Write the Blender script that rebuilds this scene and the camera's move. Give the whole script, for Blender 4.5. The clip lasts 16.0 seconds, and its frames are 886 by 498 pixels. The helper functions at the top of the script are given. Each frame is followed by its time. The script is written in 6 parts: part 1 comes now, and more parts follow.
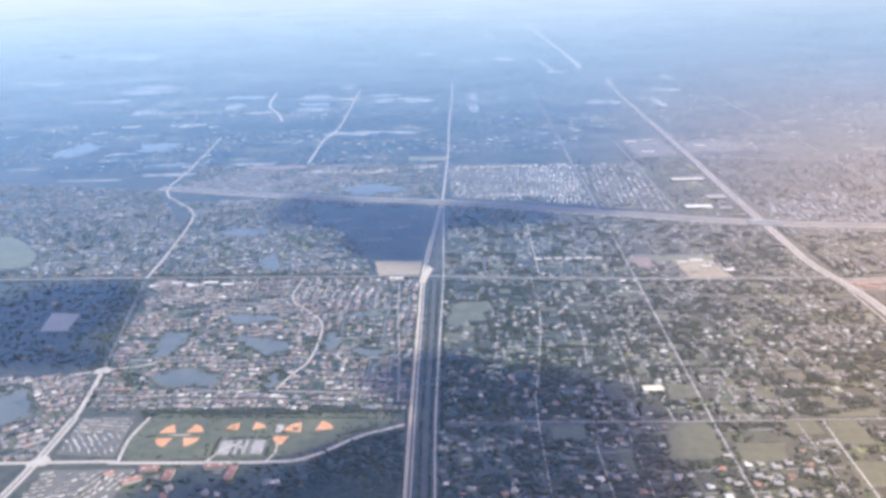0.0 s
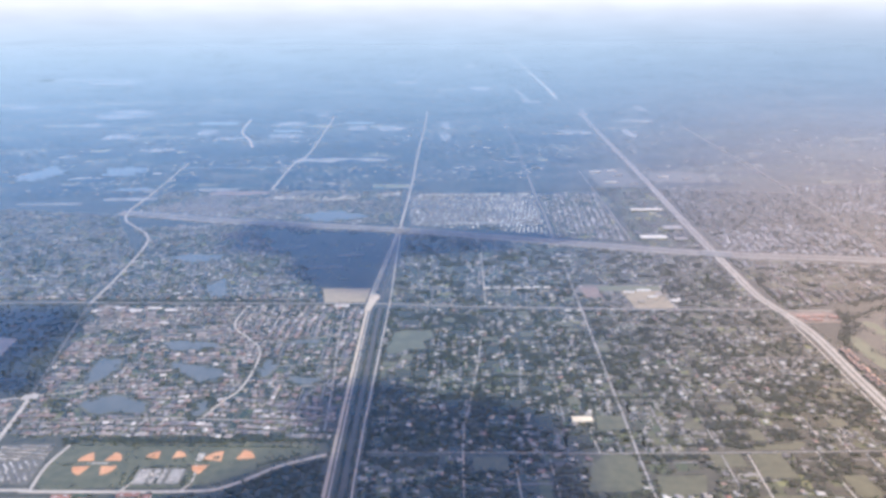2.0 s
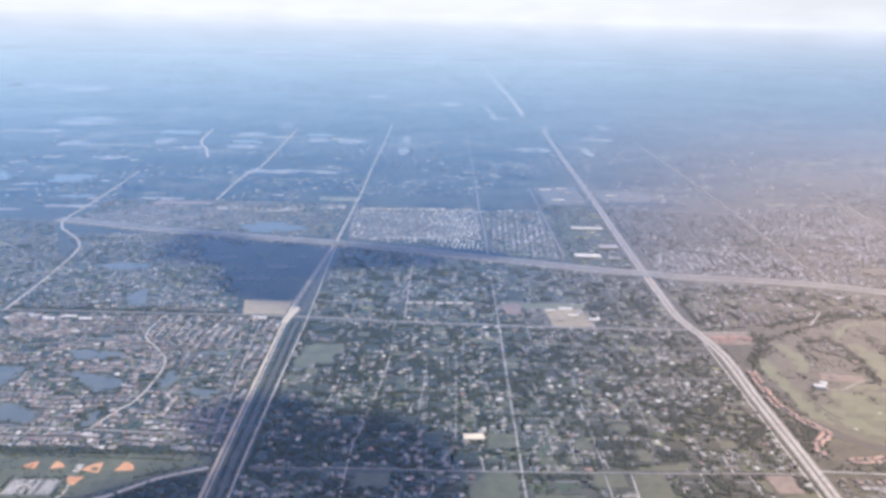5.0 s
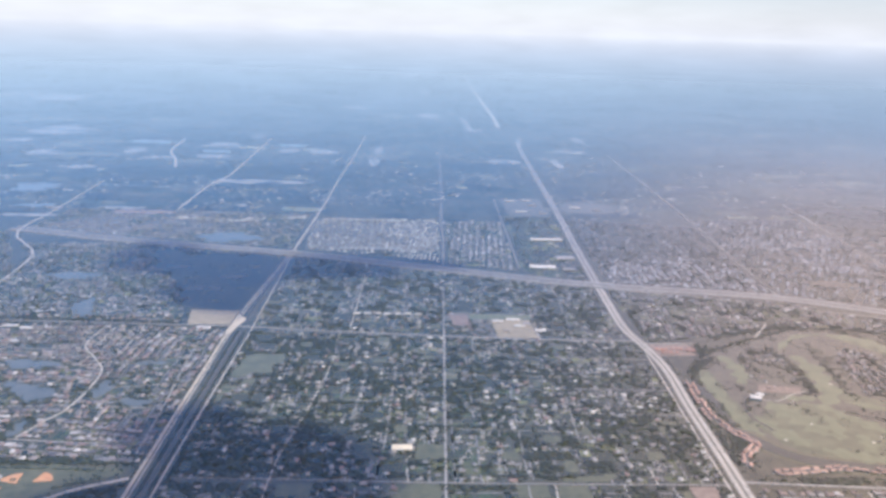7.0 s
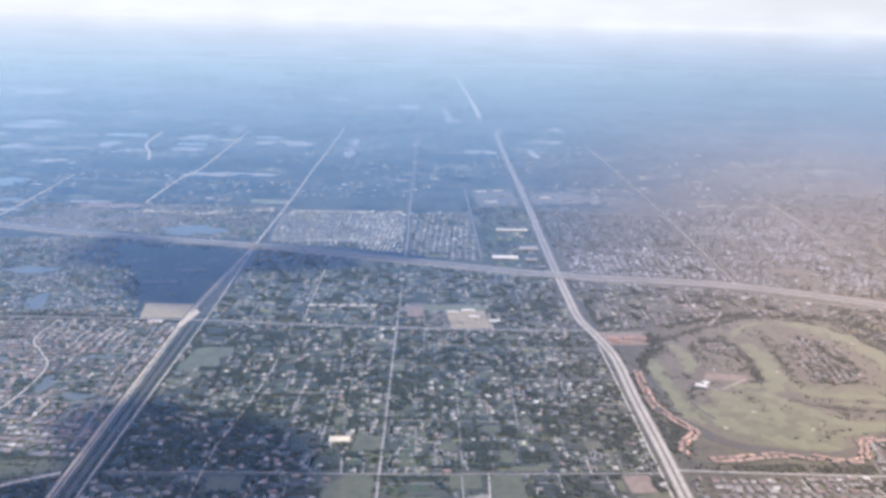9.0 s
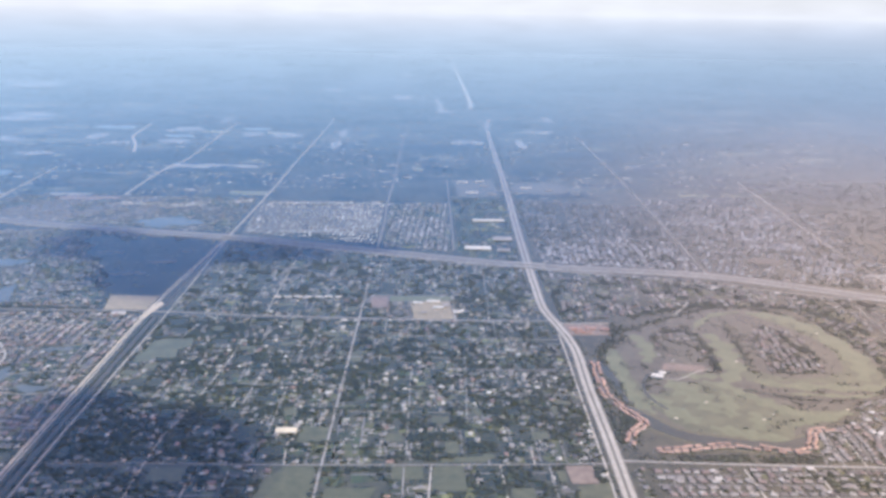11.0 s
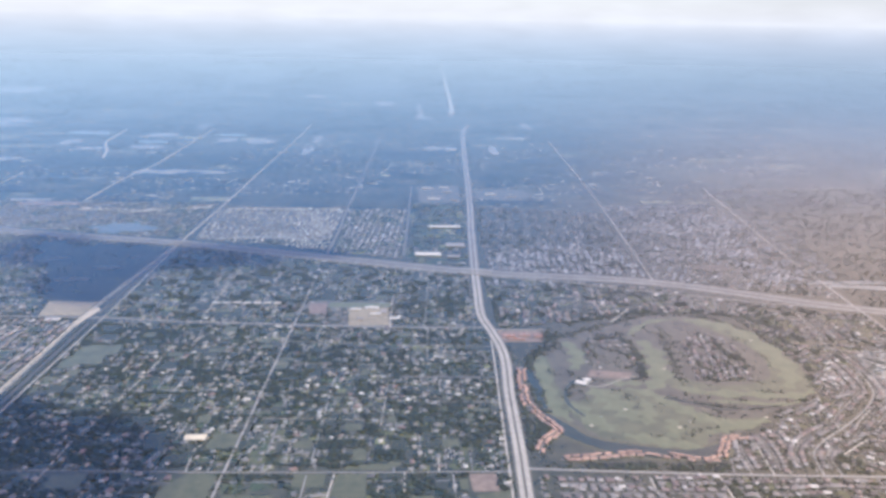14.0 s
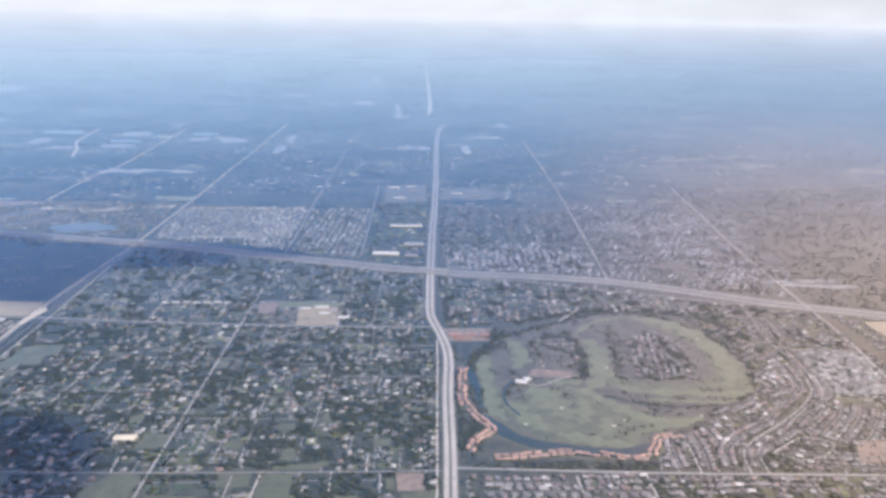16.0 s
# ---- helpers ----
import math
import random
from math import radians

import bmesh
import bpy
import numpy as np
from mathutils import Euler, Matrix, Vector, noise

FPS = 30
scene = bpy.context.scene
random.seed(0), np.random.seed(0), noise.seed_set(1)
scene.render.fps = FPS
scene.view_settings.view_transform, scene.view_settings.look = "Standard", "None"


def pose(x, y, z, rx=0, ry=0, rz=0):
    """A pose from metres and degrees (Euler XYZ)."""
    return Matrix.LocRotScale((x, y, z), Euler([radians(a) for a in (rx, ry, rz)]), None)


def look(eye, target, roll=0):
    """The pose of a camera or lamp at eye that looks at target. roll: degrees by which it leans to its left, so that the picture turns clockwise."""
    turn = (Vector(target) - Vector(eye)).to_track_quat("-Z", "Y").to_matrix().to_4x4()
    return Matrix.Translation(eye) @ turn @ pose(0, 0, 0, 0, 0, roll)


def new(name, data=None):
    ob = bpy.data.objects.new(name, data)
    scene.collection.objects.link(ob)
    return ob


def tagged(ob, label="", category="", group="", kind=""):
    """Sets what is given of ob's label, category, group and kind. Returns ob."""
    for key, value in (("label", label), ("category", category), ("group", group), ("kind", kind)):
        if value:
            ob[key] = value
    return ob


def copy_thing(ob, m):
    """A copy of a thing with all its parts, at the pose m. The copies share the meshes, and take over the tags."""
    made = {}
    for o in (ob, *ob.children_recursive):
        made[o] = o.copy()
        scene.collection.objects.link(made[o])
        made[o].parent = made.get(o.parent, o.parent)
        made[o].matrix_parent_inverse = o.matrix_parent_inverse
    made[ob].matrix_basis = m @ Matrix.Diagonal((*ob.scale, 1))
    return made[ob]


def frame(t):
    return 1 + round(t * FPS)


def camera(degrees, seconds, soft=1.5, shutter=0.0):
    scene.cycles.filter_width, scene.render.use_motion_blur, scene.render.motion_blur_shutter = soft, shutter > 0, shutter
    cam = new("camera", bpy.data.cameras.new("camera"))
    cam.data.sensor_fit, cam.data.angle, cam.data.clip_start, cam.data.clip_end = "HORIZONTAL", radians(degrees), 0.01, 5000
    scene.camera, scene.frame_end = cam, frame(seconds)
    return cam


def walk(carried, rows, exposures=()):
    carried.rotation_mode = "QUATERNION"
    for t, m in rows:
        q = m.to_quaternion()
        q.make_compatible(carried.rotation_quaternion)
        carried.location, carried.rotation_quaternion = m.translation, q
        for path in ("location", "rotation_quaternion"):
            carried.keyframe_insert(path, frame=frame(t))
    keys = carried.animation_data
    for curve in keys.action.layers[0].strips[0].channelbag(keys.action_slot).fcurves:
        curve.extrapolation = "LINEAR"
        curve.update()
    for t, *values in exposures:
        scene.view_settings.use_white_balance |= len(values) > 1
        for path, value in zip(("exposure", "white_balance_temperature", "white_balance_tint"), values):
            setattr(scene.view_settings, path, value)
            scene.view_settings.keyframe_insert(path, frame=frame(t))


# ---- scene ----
cam = camera(58.0, 16.0, soft=3.5)
PATH = [
    (0, (-0.03, -0.046, 249.954), (-0.027, 1.844, 249.3), -1.2),
    (0.5, (9.235, 0.149, 249.909), (9.247, 2.044, 249.271), -0.8),
    (1, (18.46, 0.489, 249.826), (18.482, 2.391, 249.208), -0.6),
    (1.5, (27.607, 0.517, 249.754), (27.634, 2.424, 249.153), -0.4),
    (2, (36.693, 0.437, 249.742), (36.725, 2.348, 249.153), -0.3),
    (2.5, (46.049, 0.396, 249.6), (46.086, 2.309, 249.017), -0.2),
    (3, (55.299, 0.397, 249.423), (55.342, 2.308, 248.834), -0.1),
    (3.5, (64.462, 0.557, 249.498), (64.512, 2.465, 248.902), 0.1),
    (4, (73.695, 0.602, 249.617), (73.751, 2.513, 249.031), 0.5),
    (6.5, (119.857, -0.501, 249.822), (119.947, 1.427, 249.297), 2.0),
    (7, (128.915, -0.999, 249.827), (129.014, 0.928, 249.302), 1.8),
    (7.5, (138.152, -1.185, 249.988), (138.254, 0.741, 249.458), 1.7),
    (8, (147.301, -1.455, 250.131), (147.405, 0.47, 249.601), 1.5),
    (8.5, (156.435, -1.678, 250.245), (156.542, 0.245, 249.707), 1.5),
    (9, (165.717, -1.631, 250.369), (165.828, 0.29, 249.823), 1.4),
    (11.5, (212.031, -2.046, 250.706), (212.124, -0.133, 250.13), 1.0),
    (12, (221.188, -2.197, 250.782), (221.28, -0.286, 250.198), 1.0),
    (12.5, (230.55, -2.289, 250.99), (230.642, -0.379, 250.404), 1.0),
    (13, (239.95, -2.442, 251.167), (240.043, -0.529, 250.592), 1.1),
    (13.5, (249.229, -2.579, 251.378), (249.324, -0.663, 250.816), 1.1),
    (14, (258.52, -2.893, 251.534), (258.615, -0.974, 250.98), 1.1),
    (14.5, (267.808, -3.252, 251.662), (267.905, -1.332, 251.109), 1.1),
    (15, (277.161, -3.57, 251.746), (277.26, -1.651, 251.194), 1.1),
    (15.5, (286.574, -3.73, 251.714), (286.678, -1.811, 251.161), 1.2),
    (16, (295.833, -3.871, 251.737), (295.949, -1.953, 251.182), 1.2),
]
walk(cam, [(t, look(eye, target, roll)) for t, eye, target, roll in PATH],
     exposures=[(0, 0.33), (1, 0.19), (2, 0.14), (4, 0.13), (6.5, 0.0), (9, 0.07), (11.5, 0.01), (16, 0.0)])

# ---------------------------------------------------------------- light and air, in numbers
# AIR and AIR_POWER set how fast the imitated haze on surfaces thickens with distance
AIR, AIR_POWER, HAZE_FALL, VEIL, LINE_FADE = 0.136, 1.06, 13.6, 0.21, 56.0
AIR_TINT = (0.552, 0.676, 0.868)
SKY_LEFT, SKY_RIGHT = (0.62, 0.86, 1.08), (5.5, 2.3, 1.08)
HORIZON, HORIZON_RIGHT = (6.0, 6.3, 7.1), (3.05, 3.05, 3.9)
SKY_LOW = (0.86, 0.93, 1.2)
SKY_STRENGTH, SUN_POWER = 0.148, 4.3

# ---------------------------------------------------------------- sky and sun
SUN_AZ, SUN_EL = radians(112), radians(50)      # azimuth counted from +y towards +x
SUN_WAY = Vector((math.sin(SUN_AZ) * math.cos(SUN_EL), math.cos(SUN_AZ) * math.cos(SUN_EL), math.sin(SUN_EL)))

world = bpy.data.worlds.new("sky")
scene.world = world
world.use_nodes = True
wt = world.node_tree
wt.nodes.clear()


def wnode(kind, **props):
    n = wt.nodes.new(kind)
    for k, v in props.items():
        if k == "operation":
            n.operation = v
        elif k == "data_type":
            n.data_type = v
        elif k == "blend_type":
            n.blend_type = v
    return n


coord = wnode("ShaderNodeTexCoord")
split = wnode("ShaderNodeSeparateXYZ")
wt.links.new(coord.outputs["Generated"], split.inputs[0])
up = wnode("ShaderNodeMath", operation="ABSOLUTE")
wt.links.new(split.outputs["Z"], up.inputs[0])
join = wnode("ShaderNodeCombineXYZ")
wt.links.new(split.outputs["X"], join.inputs["X"])
wt.links.new(split.outputs["Y"], join.inputs["Y"])
wt.links.new(up.outputs[0], join.inputs["Z"])
sky = wnode("ShaderNodeTexSky")
sky.sky_type, sky.sun_disc = "NISHITA", False
sky.sun_elevation, sky.sun_rotation = SUN_EL, SUN_AZ
sky.air_density, sky.dust_density, sky.ozone_density = 1.2, 0.05, 3.0
wt.links.new(join.outputs[0], sky.inputs["Vector"])
# milky air low over the horizon, thinning upwards
fall = wnode("ShaderNodeMath", operation="MULTIPLY")
fall.inputs[1].default_value = -HAZE_FALL
wt.links.new(up.outputs[0], fall.inputs[0])
milk = wnode("ShaderNodeMath", operation="EXPONENT")
wt.links.new(fall.outputs[0], milk.inputs[0])
veil = wnode("ShaderNodeMapRange")           # a thin milky veil stays all the way up
veil.inputs["To Min"].default_value = VEIL
wt.links.new(milk.outputs[0], veil.inputs["Value"])
streak_map = wnode("ShaderNodeMapping")
streak_map.inputs["Scale"].default_value = (6, 6, 30)
wt.links.new(join.outputs[0], streak_map.inputs["Vector"])
streak = wnode("ShaderNodeTexNoise")
streak.inputs["Scale"].default_value, streak.inputs["Detail"].default_value = 2.2, 5
wt.links.new(streak_map.outputs[0], streak.inputs["Vector"])
ruffle = wnode("ShaderNodeMapRange")
ruffle.inputs["From Min"].default_value, ruffle.inputs["From Max"].default_value = 0.3, 0.7
ruffle.inputs["To Min"].default_value, ruffle.inputs["To Max"].default_value = 0.925, 1.025
wt.links.new(streak.outputs["Fac"], ruffle.inputs["Value"])
# warm window glare on the right, imitated by colouring the sky on that side
side = wnode("ShaderNodeMapRange")
side.interpolation_type = "SMOOTHSTEP"
side.inputs["From Min"].default_value, side.inputs["From Max"].default_value = 0.09, 0.58
wt.links.new(split.outputs["X"], side.inputs["Value"])
glare_tint = wnode("ShaderNodeMix", data_type="RGBA")
glare_tint.inputs["A"].default_value = (*SKY_LEFT, 1)
glare_tint.inputs["B"].default_value = (*SKY_RIGHT, 1)
wt.links.new(side.outputs[0], glare_tint.inputs["Factor"])
deep = wnode("ShaderNodeMix", data_type="RGBA", blend_type="MULTIPLY")
clear = wnode("ShaderNodeMath", operation="SUBTRACT")
clear.inputs[0].default_value = 1.0
wt.links.new(milk.outputs[0], clear.inputs[1])
clear_two = wnode("ShaderNodeMath", operation="POWER")
clear_two.inputs[1].default_value = 9.5
wt.links.new(clear.outputs[0], clear_two.inputs[0])
wt.links.new(clear_two.outputs[0], deep.inputs["Factor"])
wt.links.new(glare_tint.outputs["Result"], deep.inputs["B"])
white = wnode("ShaderNodeMix", data_type="RGBA", blend_type="MULTIPLY")
white.inputs["Factor"].default_value = 1
low = wnode("ShaderNodeMix", data_type="RGBA")
low.inputs["A"].default_value = (*HORIZON, 1)
low.inputs["B"].default_value = (*HORIZON_RIGHT, 1)
side_low = wnode("ShaderNodeMath", operation="MULTIPLY")
wt.links.new(side.outputs[0], side_low.inputs[0])
wt.links.new(clear.outputs[0], side_low.inputs[1])
wt.links.new(side_low.outputs[0], low.inputs["Factor"])
wt.links.new(low.outputs["Result"], white.inputs["A"])
wt.links.new(ruffle.outputs[0], white.inputs["B"])
air = wnode("ShaderNodeMix", data_type="RGBA")
wt.links.new(veil.outputs[0], air.inputs["Factor"])
low_blue = wnode("ShaderNodeMix", data_type="RGBA", blend_type="MULTIPLY")
low_blue.inputs["B"].default_value = (*SKY_LOW, 1)
milk_wide = wnode("ShaderNodeMath", operation="POWER")
milk_wide.inputs[1].default_value = 0.4
wt.links.new(milk.outputs[0], milk_wide.inputs[0])
wt.links.new(milk_wide.outputs[0], low_blue.inputs["Factor"])
wt.links.new(sky.outputs[0], low_blue.inputs["A"])
wt.links.new(low_blue.outputs["Result"], air.inputs["A"])
wt.links.new(air.outputs["Result"], deep.inputs["A"])
wt.links.new(white.outputs["Result"], air.inputs["B"])
# below the horizon the far land itself is lost in blue air
down = wnode("ShaderNodeMath", operation="MULTIPLY")
down.inputs[1].default_value = LINE_FADE
wt.links.new(split.outputs["Z"], down.inputs[0])
down_cut = wnode("ShaderNodeMath", operation="MINIMUM")
down_cut.inputs[1].default_value = 0.0
wt.links.new(down.outputs[0], down_cut.inputs[0])
near_line = wnode("ShaderNodeMath", operation="EXPONENT")
wt.links.new(down_cut.outputs[0], near_line.inputs[0])
blue = wnode("ShaderNodeMix", data_type="RGBA")
blue.inputs["A"].default_value = (*AIR_TINT, 1)
blue.inputs["B"].default_value = (1, 1, 1, 1)
wt.links.new(near_line.outputs[0], blue.inputs["Factor"])
lost = wnode("ShaderNodeMix", data_type="RGBA", blend_type="MULTIPLY")
lost.inputs["Factor"].default_value = 1
wt.links.new(deep.outputs["Result"], lost.inputs["A"])
wt.links.new(blue.outputs["Result"], lost.inputs["B"])
# the last land before the horizon: woods and clearings drawn out into streaks
drop = wnode("ShaderNodeMath", operation="MULTIPLY")
drop.inputs[1].default_value = -1.0
wt.links.new(split.outputs["Z"], drop.inputs[0])
drop_cut = wnode("ShaderNodeMath", operation="MAXIMUM")
drop_cut.inputs[1].default_value = 0.006
wt.links.new(drop.outputs[0], drop_cut.inputs[0])
over = wnode("ShaderNodeCombineXYZ")
for axis in ("X", "Y"):
    ratio = wnode("ShaderNodeMath", operation="DIVIDE")
    wt.links.new(split.outputs[axis], ratio.inputs[0])
    wt.links.new(drop_cut.outputs[0], ratio.inputs[1])
    wt.links.new(ratio.outputs[0], over.inputs[axis])
tract = wnode("ShaderNodeTexNoise")
tract.inputs["Scale"].default_value, tract.inputs["Detail"].default_value, tract.inputs["Roughness"].default_value = 0.42, 6, 0.72
wt.links.new(over.outputs[0], tract.inputs["Vector"])
tract_tone = wnode("ShaderNodeMapRange")
tract_tone.inputs["From Min"].default_value, tract_tone.inputs["From Max"].default_value = 0.34, 0.68
tract_tone.inputs["To Min"].default_value, tract_tone.inputs["To Max"].default_value = 0.8, 1.08
wt.links.new(tract.outputs["Fac"], tract_tone.inputs["Value"])
nearer = wnode("ShaderNodeMapRange")
nearer.inputs["From Min"].default_value, nearer.inputs["From Max"].default_value = 0.026, 0.055
wt.links.new(drop.outputs[0], nearer.inputs["Value"])
tracts = wnode("ShaderNodeMix", data_type="RGBA", blend_type="MULTIPLY")
wt.links.new(nearer.outputs[0], tracts.inputs["Factor"])
wt.links.new(lost.outputs["Result"], tracts.inputs["A"])
wt.links.new(tract_tone.outputs[0], tracts.inputs["B"])
back = wnode("ShaderNodeBackground")
back.inputs["Strength"].default_value = SKY_STRENGTH
wt.links.new(tracts.outputs["Result"], back.inputs["Color"])
wout = wnode("ShaderNodeOutputWorld")
wt.links.new(back.outputs[0], wout.inputs["Surface"])

sun = new("sun", bpy.data.lights.new("sun", "SUN"))
sun.data.energy, sun.data.angle, sun.data.color = SUN_POWER, radians(1.9), (1.0, 0.975, 0.92)
sun.matrix_world = look(SUN_WAY * 3000, (0, 0, 0))


# ---------------------------------------------------------------- materials
def surface(name, low, high, grain=0.4, broad=0.02, rough=0.85, vary="", spread=0.5, bump=0.0, tones=None, veil_rough=0.02):
    """A matt surface of two tones, mottled at two sizes, under a glossy layer that imitates distance haze."""
    m = bpy.data.materials.new(name)
    m.use_nodes = True
    m.cycles.use_bump_map_correction = False
    nt = m.node_tree
    nt.nodes.clear()
    link = nt.links.new

    def math_node(op, a, b=None):
        n = nt.nodes.new("ShaderNodeMath")
        n.operation = op
        for i, v in enumerate((a, b)):
            if v is None:
                continue
            if isinstance(v, (int, float)):
                n.inputs[i].default_value = v
            else:
                link(v, n.inputs[i])
        return n.outputs[0]

    geo = nt.nodes.new("ShaderNodeNewGeometry")
    pos = geo.outputs["Position"]
    fine = nt.nodes.new("ShaderNodeTexNoise")
    fine.inputs["Scale"].default_value, fine.inputs["Detail"].default_value = grain, 4
    wide = nt.nodes.new("ShaderNodeTexNoise")
    wide.inputs["Scale"].default_value, wide.inputs["Detail"].default_value = broad, 3
    link(pos, fine.inputs["Vector"])
    link(pos, wide.inputs["Vector"])
    both = math_node("MULTIPLY_ADD", fine.outputs["Fac"], 0.6)
    both.node.inputs[2].default_value = 0.0
    mixed = math_node("ADD", both, math_node("MULTIPLY", wide.outputs["Fac"], 0.4))
    ramp = nt.nodes.new("ShaderNodeMapRange")
    ramp.inputs["From Min"].default_value, ramp.inputs["From Max"].default_value = 0.36, 0.64
    link(mixed, ramp.inputs["Value"])
    tone = nt.nodes.new("ShaderNodeMix")
    tone.data_type = "RGBA"
    tone.inputs["A"].default_value, tone.inputs["B"].default_value = (*low, 1), (*high, 1)
    link(ramp.outputs[0], tone.inputs["Factor"])
    colour = tone.outputs["Result"]
    if vary:
        if vary == "island":
            rnd = geo.outputs["Random Per Island"]
        else:
            rnd = nt.nodes.new("ShaderNodeObjectInfo").outputs["Random"]
        if tones:
            pick = nt.nodes.new("ShaderNodeValToRGB")
            pick.color_ramp.interpolation = "CONSTANT"
            while len(pick.color_ramp.elements) < len(tones):
                pick.color_ramp.elements.new(0.5)
            at = 0.0
            for e, (share, c) in zip(pick.color_ramp.elements, tones):
                e.position, e.color = at, (*c, 1)
                at += share
            link(rnd, pick.inputs[0])
            own = nt.nodes.new("ShaderNodeMix")
            own.data_type, own.blend_type = "RGBA", "MULTIPLY"
            own.inputs["Factor"].default_value = 1
            link(colour, own.inputs["A"])
            link(pick.outputs[0], own.inputs["B"])
            colour = own.outputs["Result"]
        scatter = nt.nodes.new("ShaderNodeTexWhiteNoise")
        scatter.noise_dimensions = "1D"
        link(rnd, scatter.inputs["W"])
        strength = math_node("ADD", math_node("MULTIPLY", scatter.outputs["Value"], 2 * spread), 1 - spread)
        scaled = nt.nodes.new("ShaderNodeVectorMath")
        scaled.operation = "SCALE"
        link(colour, scaled.inputs[0])
        link(strength, scaled.inputs["Scale"])
        colour = scaled.outputs[0]
    body = nt.nodes.new("ShaderNodeBsdfPrincipled")
    body.inputs["Roughness"].default_value = rough
    body.inputs["Specular IOR Level"].default_value = 0.15
    link(colour, body.inputs["Base Color"])
    if bump:
        b = nt.nodes.new("ShaderNodeBump")
        b.inputs["Strength"].default_value, b.inputs["Distance"].default_value = bump, 0.3
        link(fine.outputs["Fac"], b.inputs["Height"])
        link(b.outputs[0], body.inputs["Normal"])
    # imitated distance haze: blue-tinted sky reflection, stronger as the view grazes, level like the land
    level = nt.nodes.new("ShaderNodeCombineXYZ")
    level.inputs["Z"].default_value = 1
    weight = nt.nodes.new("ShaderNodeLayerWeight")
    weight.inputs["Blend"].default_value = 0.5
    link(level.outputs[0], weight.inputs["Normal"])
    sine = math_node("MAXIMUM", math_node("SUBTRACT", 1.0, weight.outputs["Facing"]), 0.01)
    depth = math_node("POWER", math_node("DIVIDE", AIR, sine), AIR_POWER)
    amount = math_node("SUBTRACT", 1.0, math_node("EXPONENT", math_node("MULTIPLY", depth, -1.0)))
    haze_gloss = nt.nodes.new("ShaderNodeBsdfGlossy")
    haze_gloss.inputs["Roughness"].default_value = veil_rough
    haze_tint = nt.nodes.new("ShaderNodeMix")
    haze_tint.data_type = "RGBA"
    haze_tint.inputs["A"].default_value, haze_tint.inputs["B"].default_value = (*AIR_TINT, 1), (1, 1, 1, 1)
    link(math_node("EXPONENT", math_node("MULTIPLY", sine, -LINE_FADE)), haze_tint.inputs["Factor"])
    link(haze_tint.outputs["Result"], haze_gloss.inputs["Color"])
    link(level.outputs[0], haze_gloss.inputs["Normal"])
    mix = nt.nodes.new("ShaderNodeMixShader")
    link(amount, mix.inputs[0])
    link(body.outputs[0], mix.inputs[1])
    link(haze_gloss.outputs[0], mix.inputs[2])
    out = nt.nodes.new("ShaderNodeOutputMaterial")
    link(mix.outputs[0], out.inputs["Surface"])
    return m


M_ground = surface("scrub_ground", (0.046, 0.051, 0.026), (0.11, 0.105, 0.062), grain=0.11, broad=0.009, bump=0.3)
M_lawn = surface("lawn", (0.066, 0.08, 0.028), (0.122, 0.132, 0.052), grain=0.25, broad=0.03, vary="island", spread=0.55,
                 tones=[(0.5, (0.8, 0.8, 0.85)), (0.2, (1.0, 0.9, 0.85)), (0.2, (0.55, 0.65, 0.65)), (0.1, (1.5, 1.4, 1.5))])
M_field = surface("mown_field", (0.094, 0.1, 0.048), (0.15, 0.15, 0.08), grain=0.18, broad=0.04)
M_semi = surface("mown_rough_grass", (0.105, 0.115, 0.064), (0.158, 0.165, 0.092), grain=0.1, broad=0.05)
M_fairway = surface("fairway_grass", (0.142, 0.16, 0.086), (0.2, 0.212, 0.122), grain=0.15, broad=0.05)
M_rough = surface("golf_rough", (0.085, 0.082, 0.056), (0.15, 0.142, 0.098), grain=0.12, broad=0.035)
M_sand = surface("bare_sand", (0.28, 0.24, 0.155), (0.39, 0.335, 0.225), grain=0.2, broad=0.04)
M_pale = surface("pale_bare_ground", (0.2, 0.21, 0.205), (0.36, 0.37, 0.36), grain=0.05, broad=0.02)
M_bunker = surface("bunker_sand", (0.55, 0.5, 0.4), (0.7, 0.65, 0.52), grain=0.6)
M_dirt = surface("infield_clay", (0.56, 0.26, 0.11), (0.7, 0.41, 0.22), grain=0.5, broad=0.12)
M_marsh = surface("dark_marsh", (0.05, 0.057, 0.037), (0.105, 0.108, 0.072), grain=0.09, broad=0.025)
M_road = surface("worn_asphalt", (0.15, 0.145, 0.135), (0.24, 0.23, 0.21), grain=0.5, broad=0.05)
M_highway = surface("highway_concrete", (0.27, 0.265, 0.255), (0.39, 0.38, 0.365), grain=0.3, broad=0.03)
M_street = surface("pale_estate_street", (0.28, 0.27, 0.255), (0.41, 0.395, 0.37), grain=0.5, broad=0.05)
M_estate_road = surface("grey_estate_road", (0.18, 0.175, 0.168), (0.27, 0.262, 0.25), grain=0.5, broad=0.05)
M_light_road = surface("pale_concrete_road", (0.40, 0.375, 0.33), (0.54, 0.51, 0.46), grain=0.4, broad=0.05)
M_tan_road = surface("tan_levee_road", (0.5, 0.44, 0.345), (0.63, 0.56, 0.45), grain=0.35, broad=0.05)
M_verge = surface("dry_verge", (0.125, 0.12, 0.095), (0.185, 0.178, 0.142), grain=0.2, broad=0.03)
M_water = surface("canal_water", (0.085, 0.077, 0.052), (0.12, 0.107, 0.074), grain=0.2, rough=0.6)
M_golf_water = surface("green_lake_water", (0.035, 0.05, 0.036), (0.058, 0.074, 0.052), grain=0.15, rough=0.2)
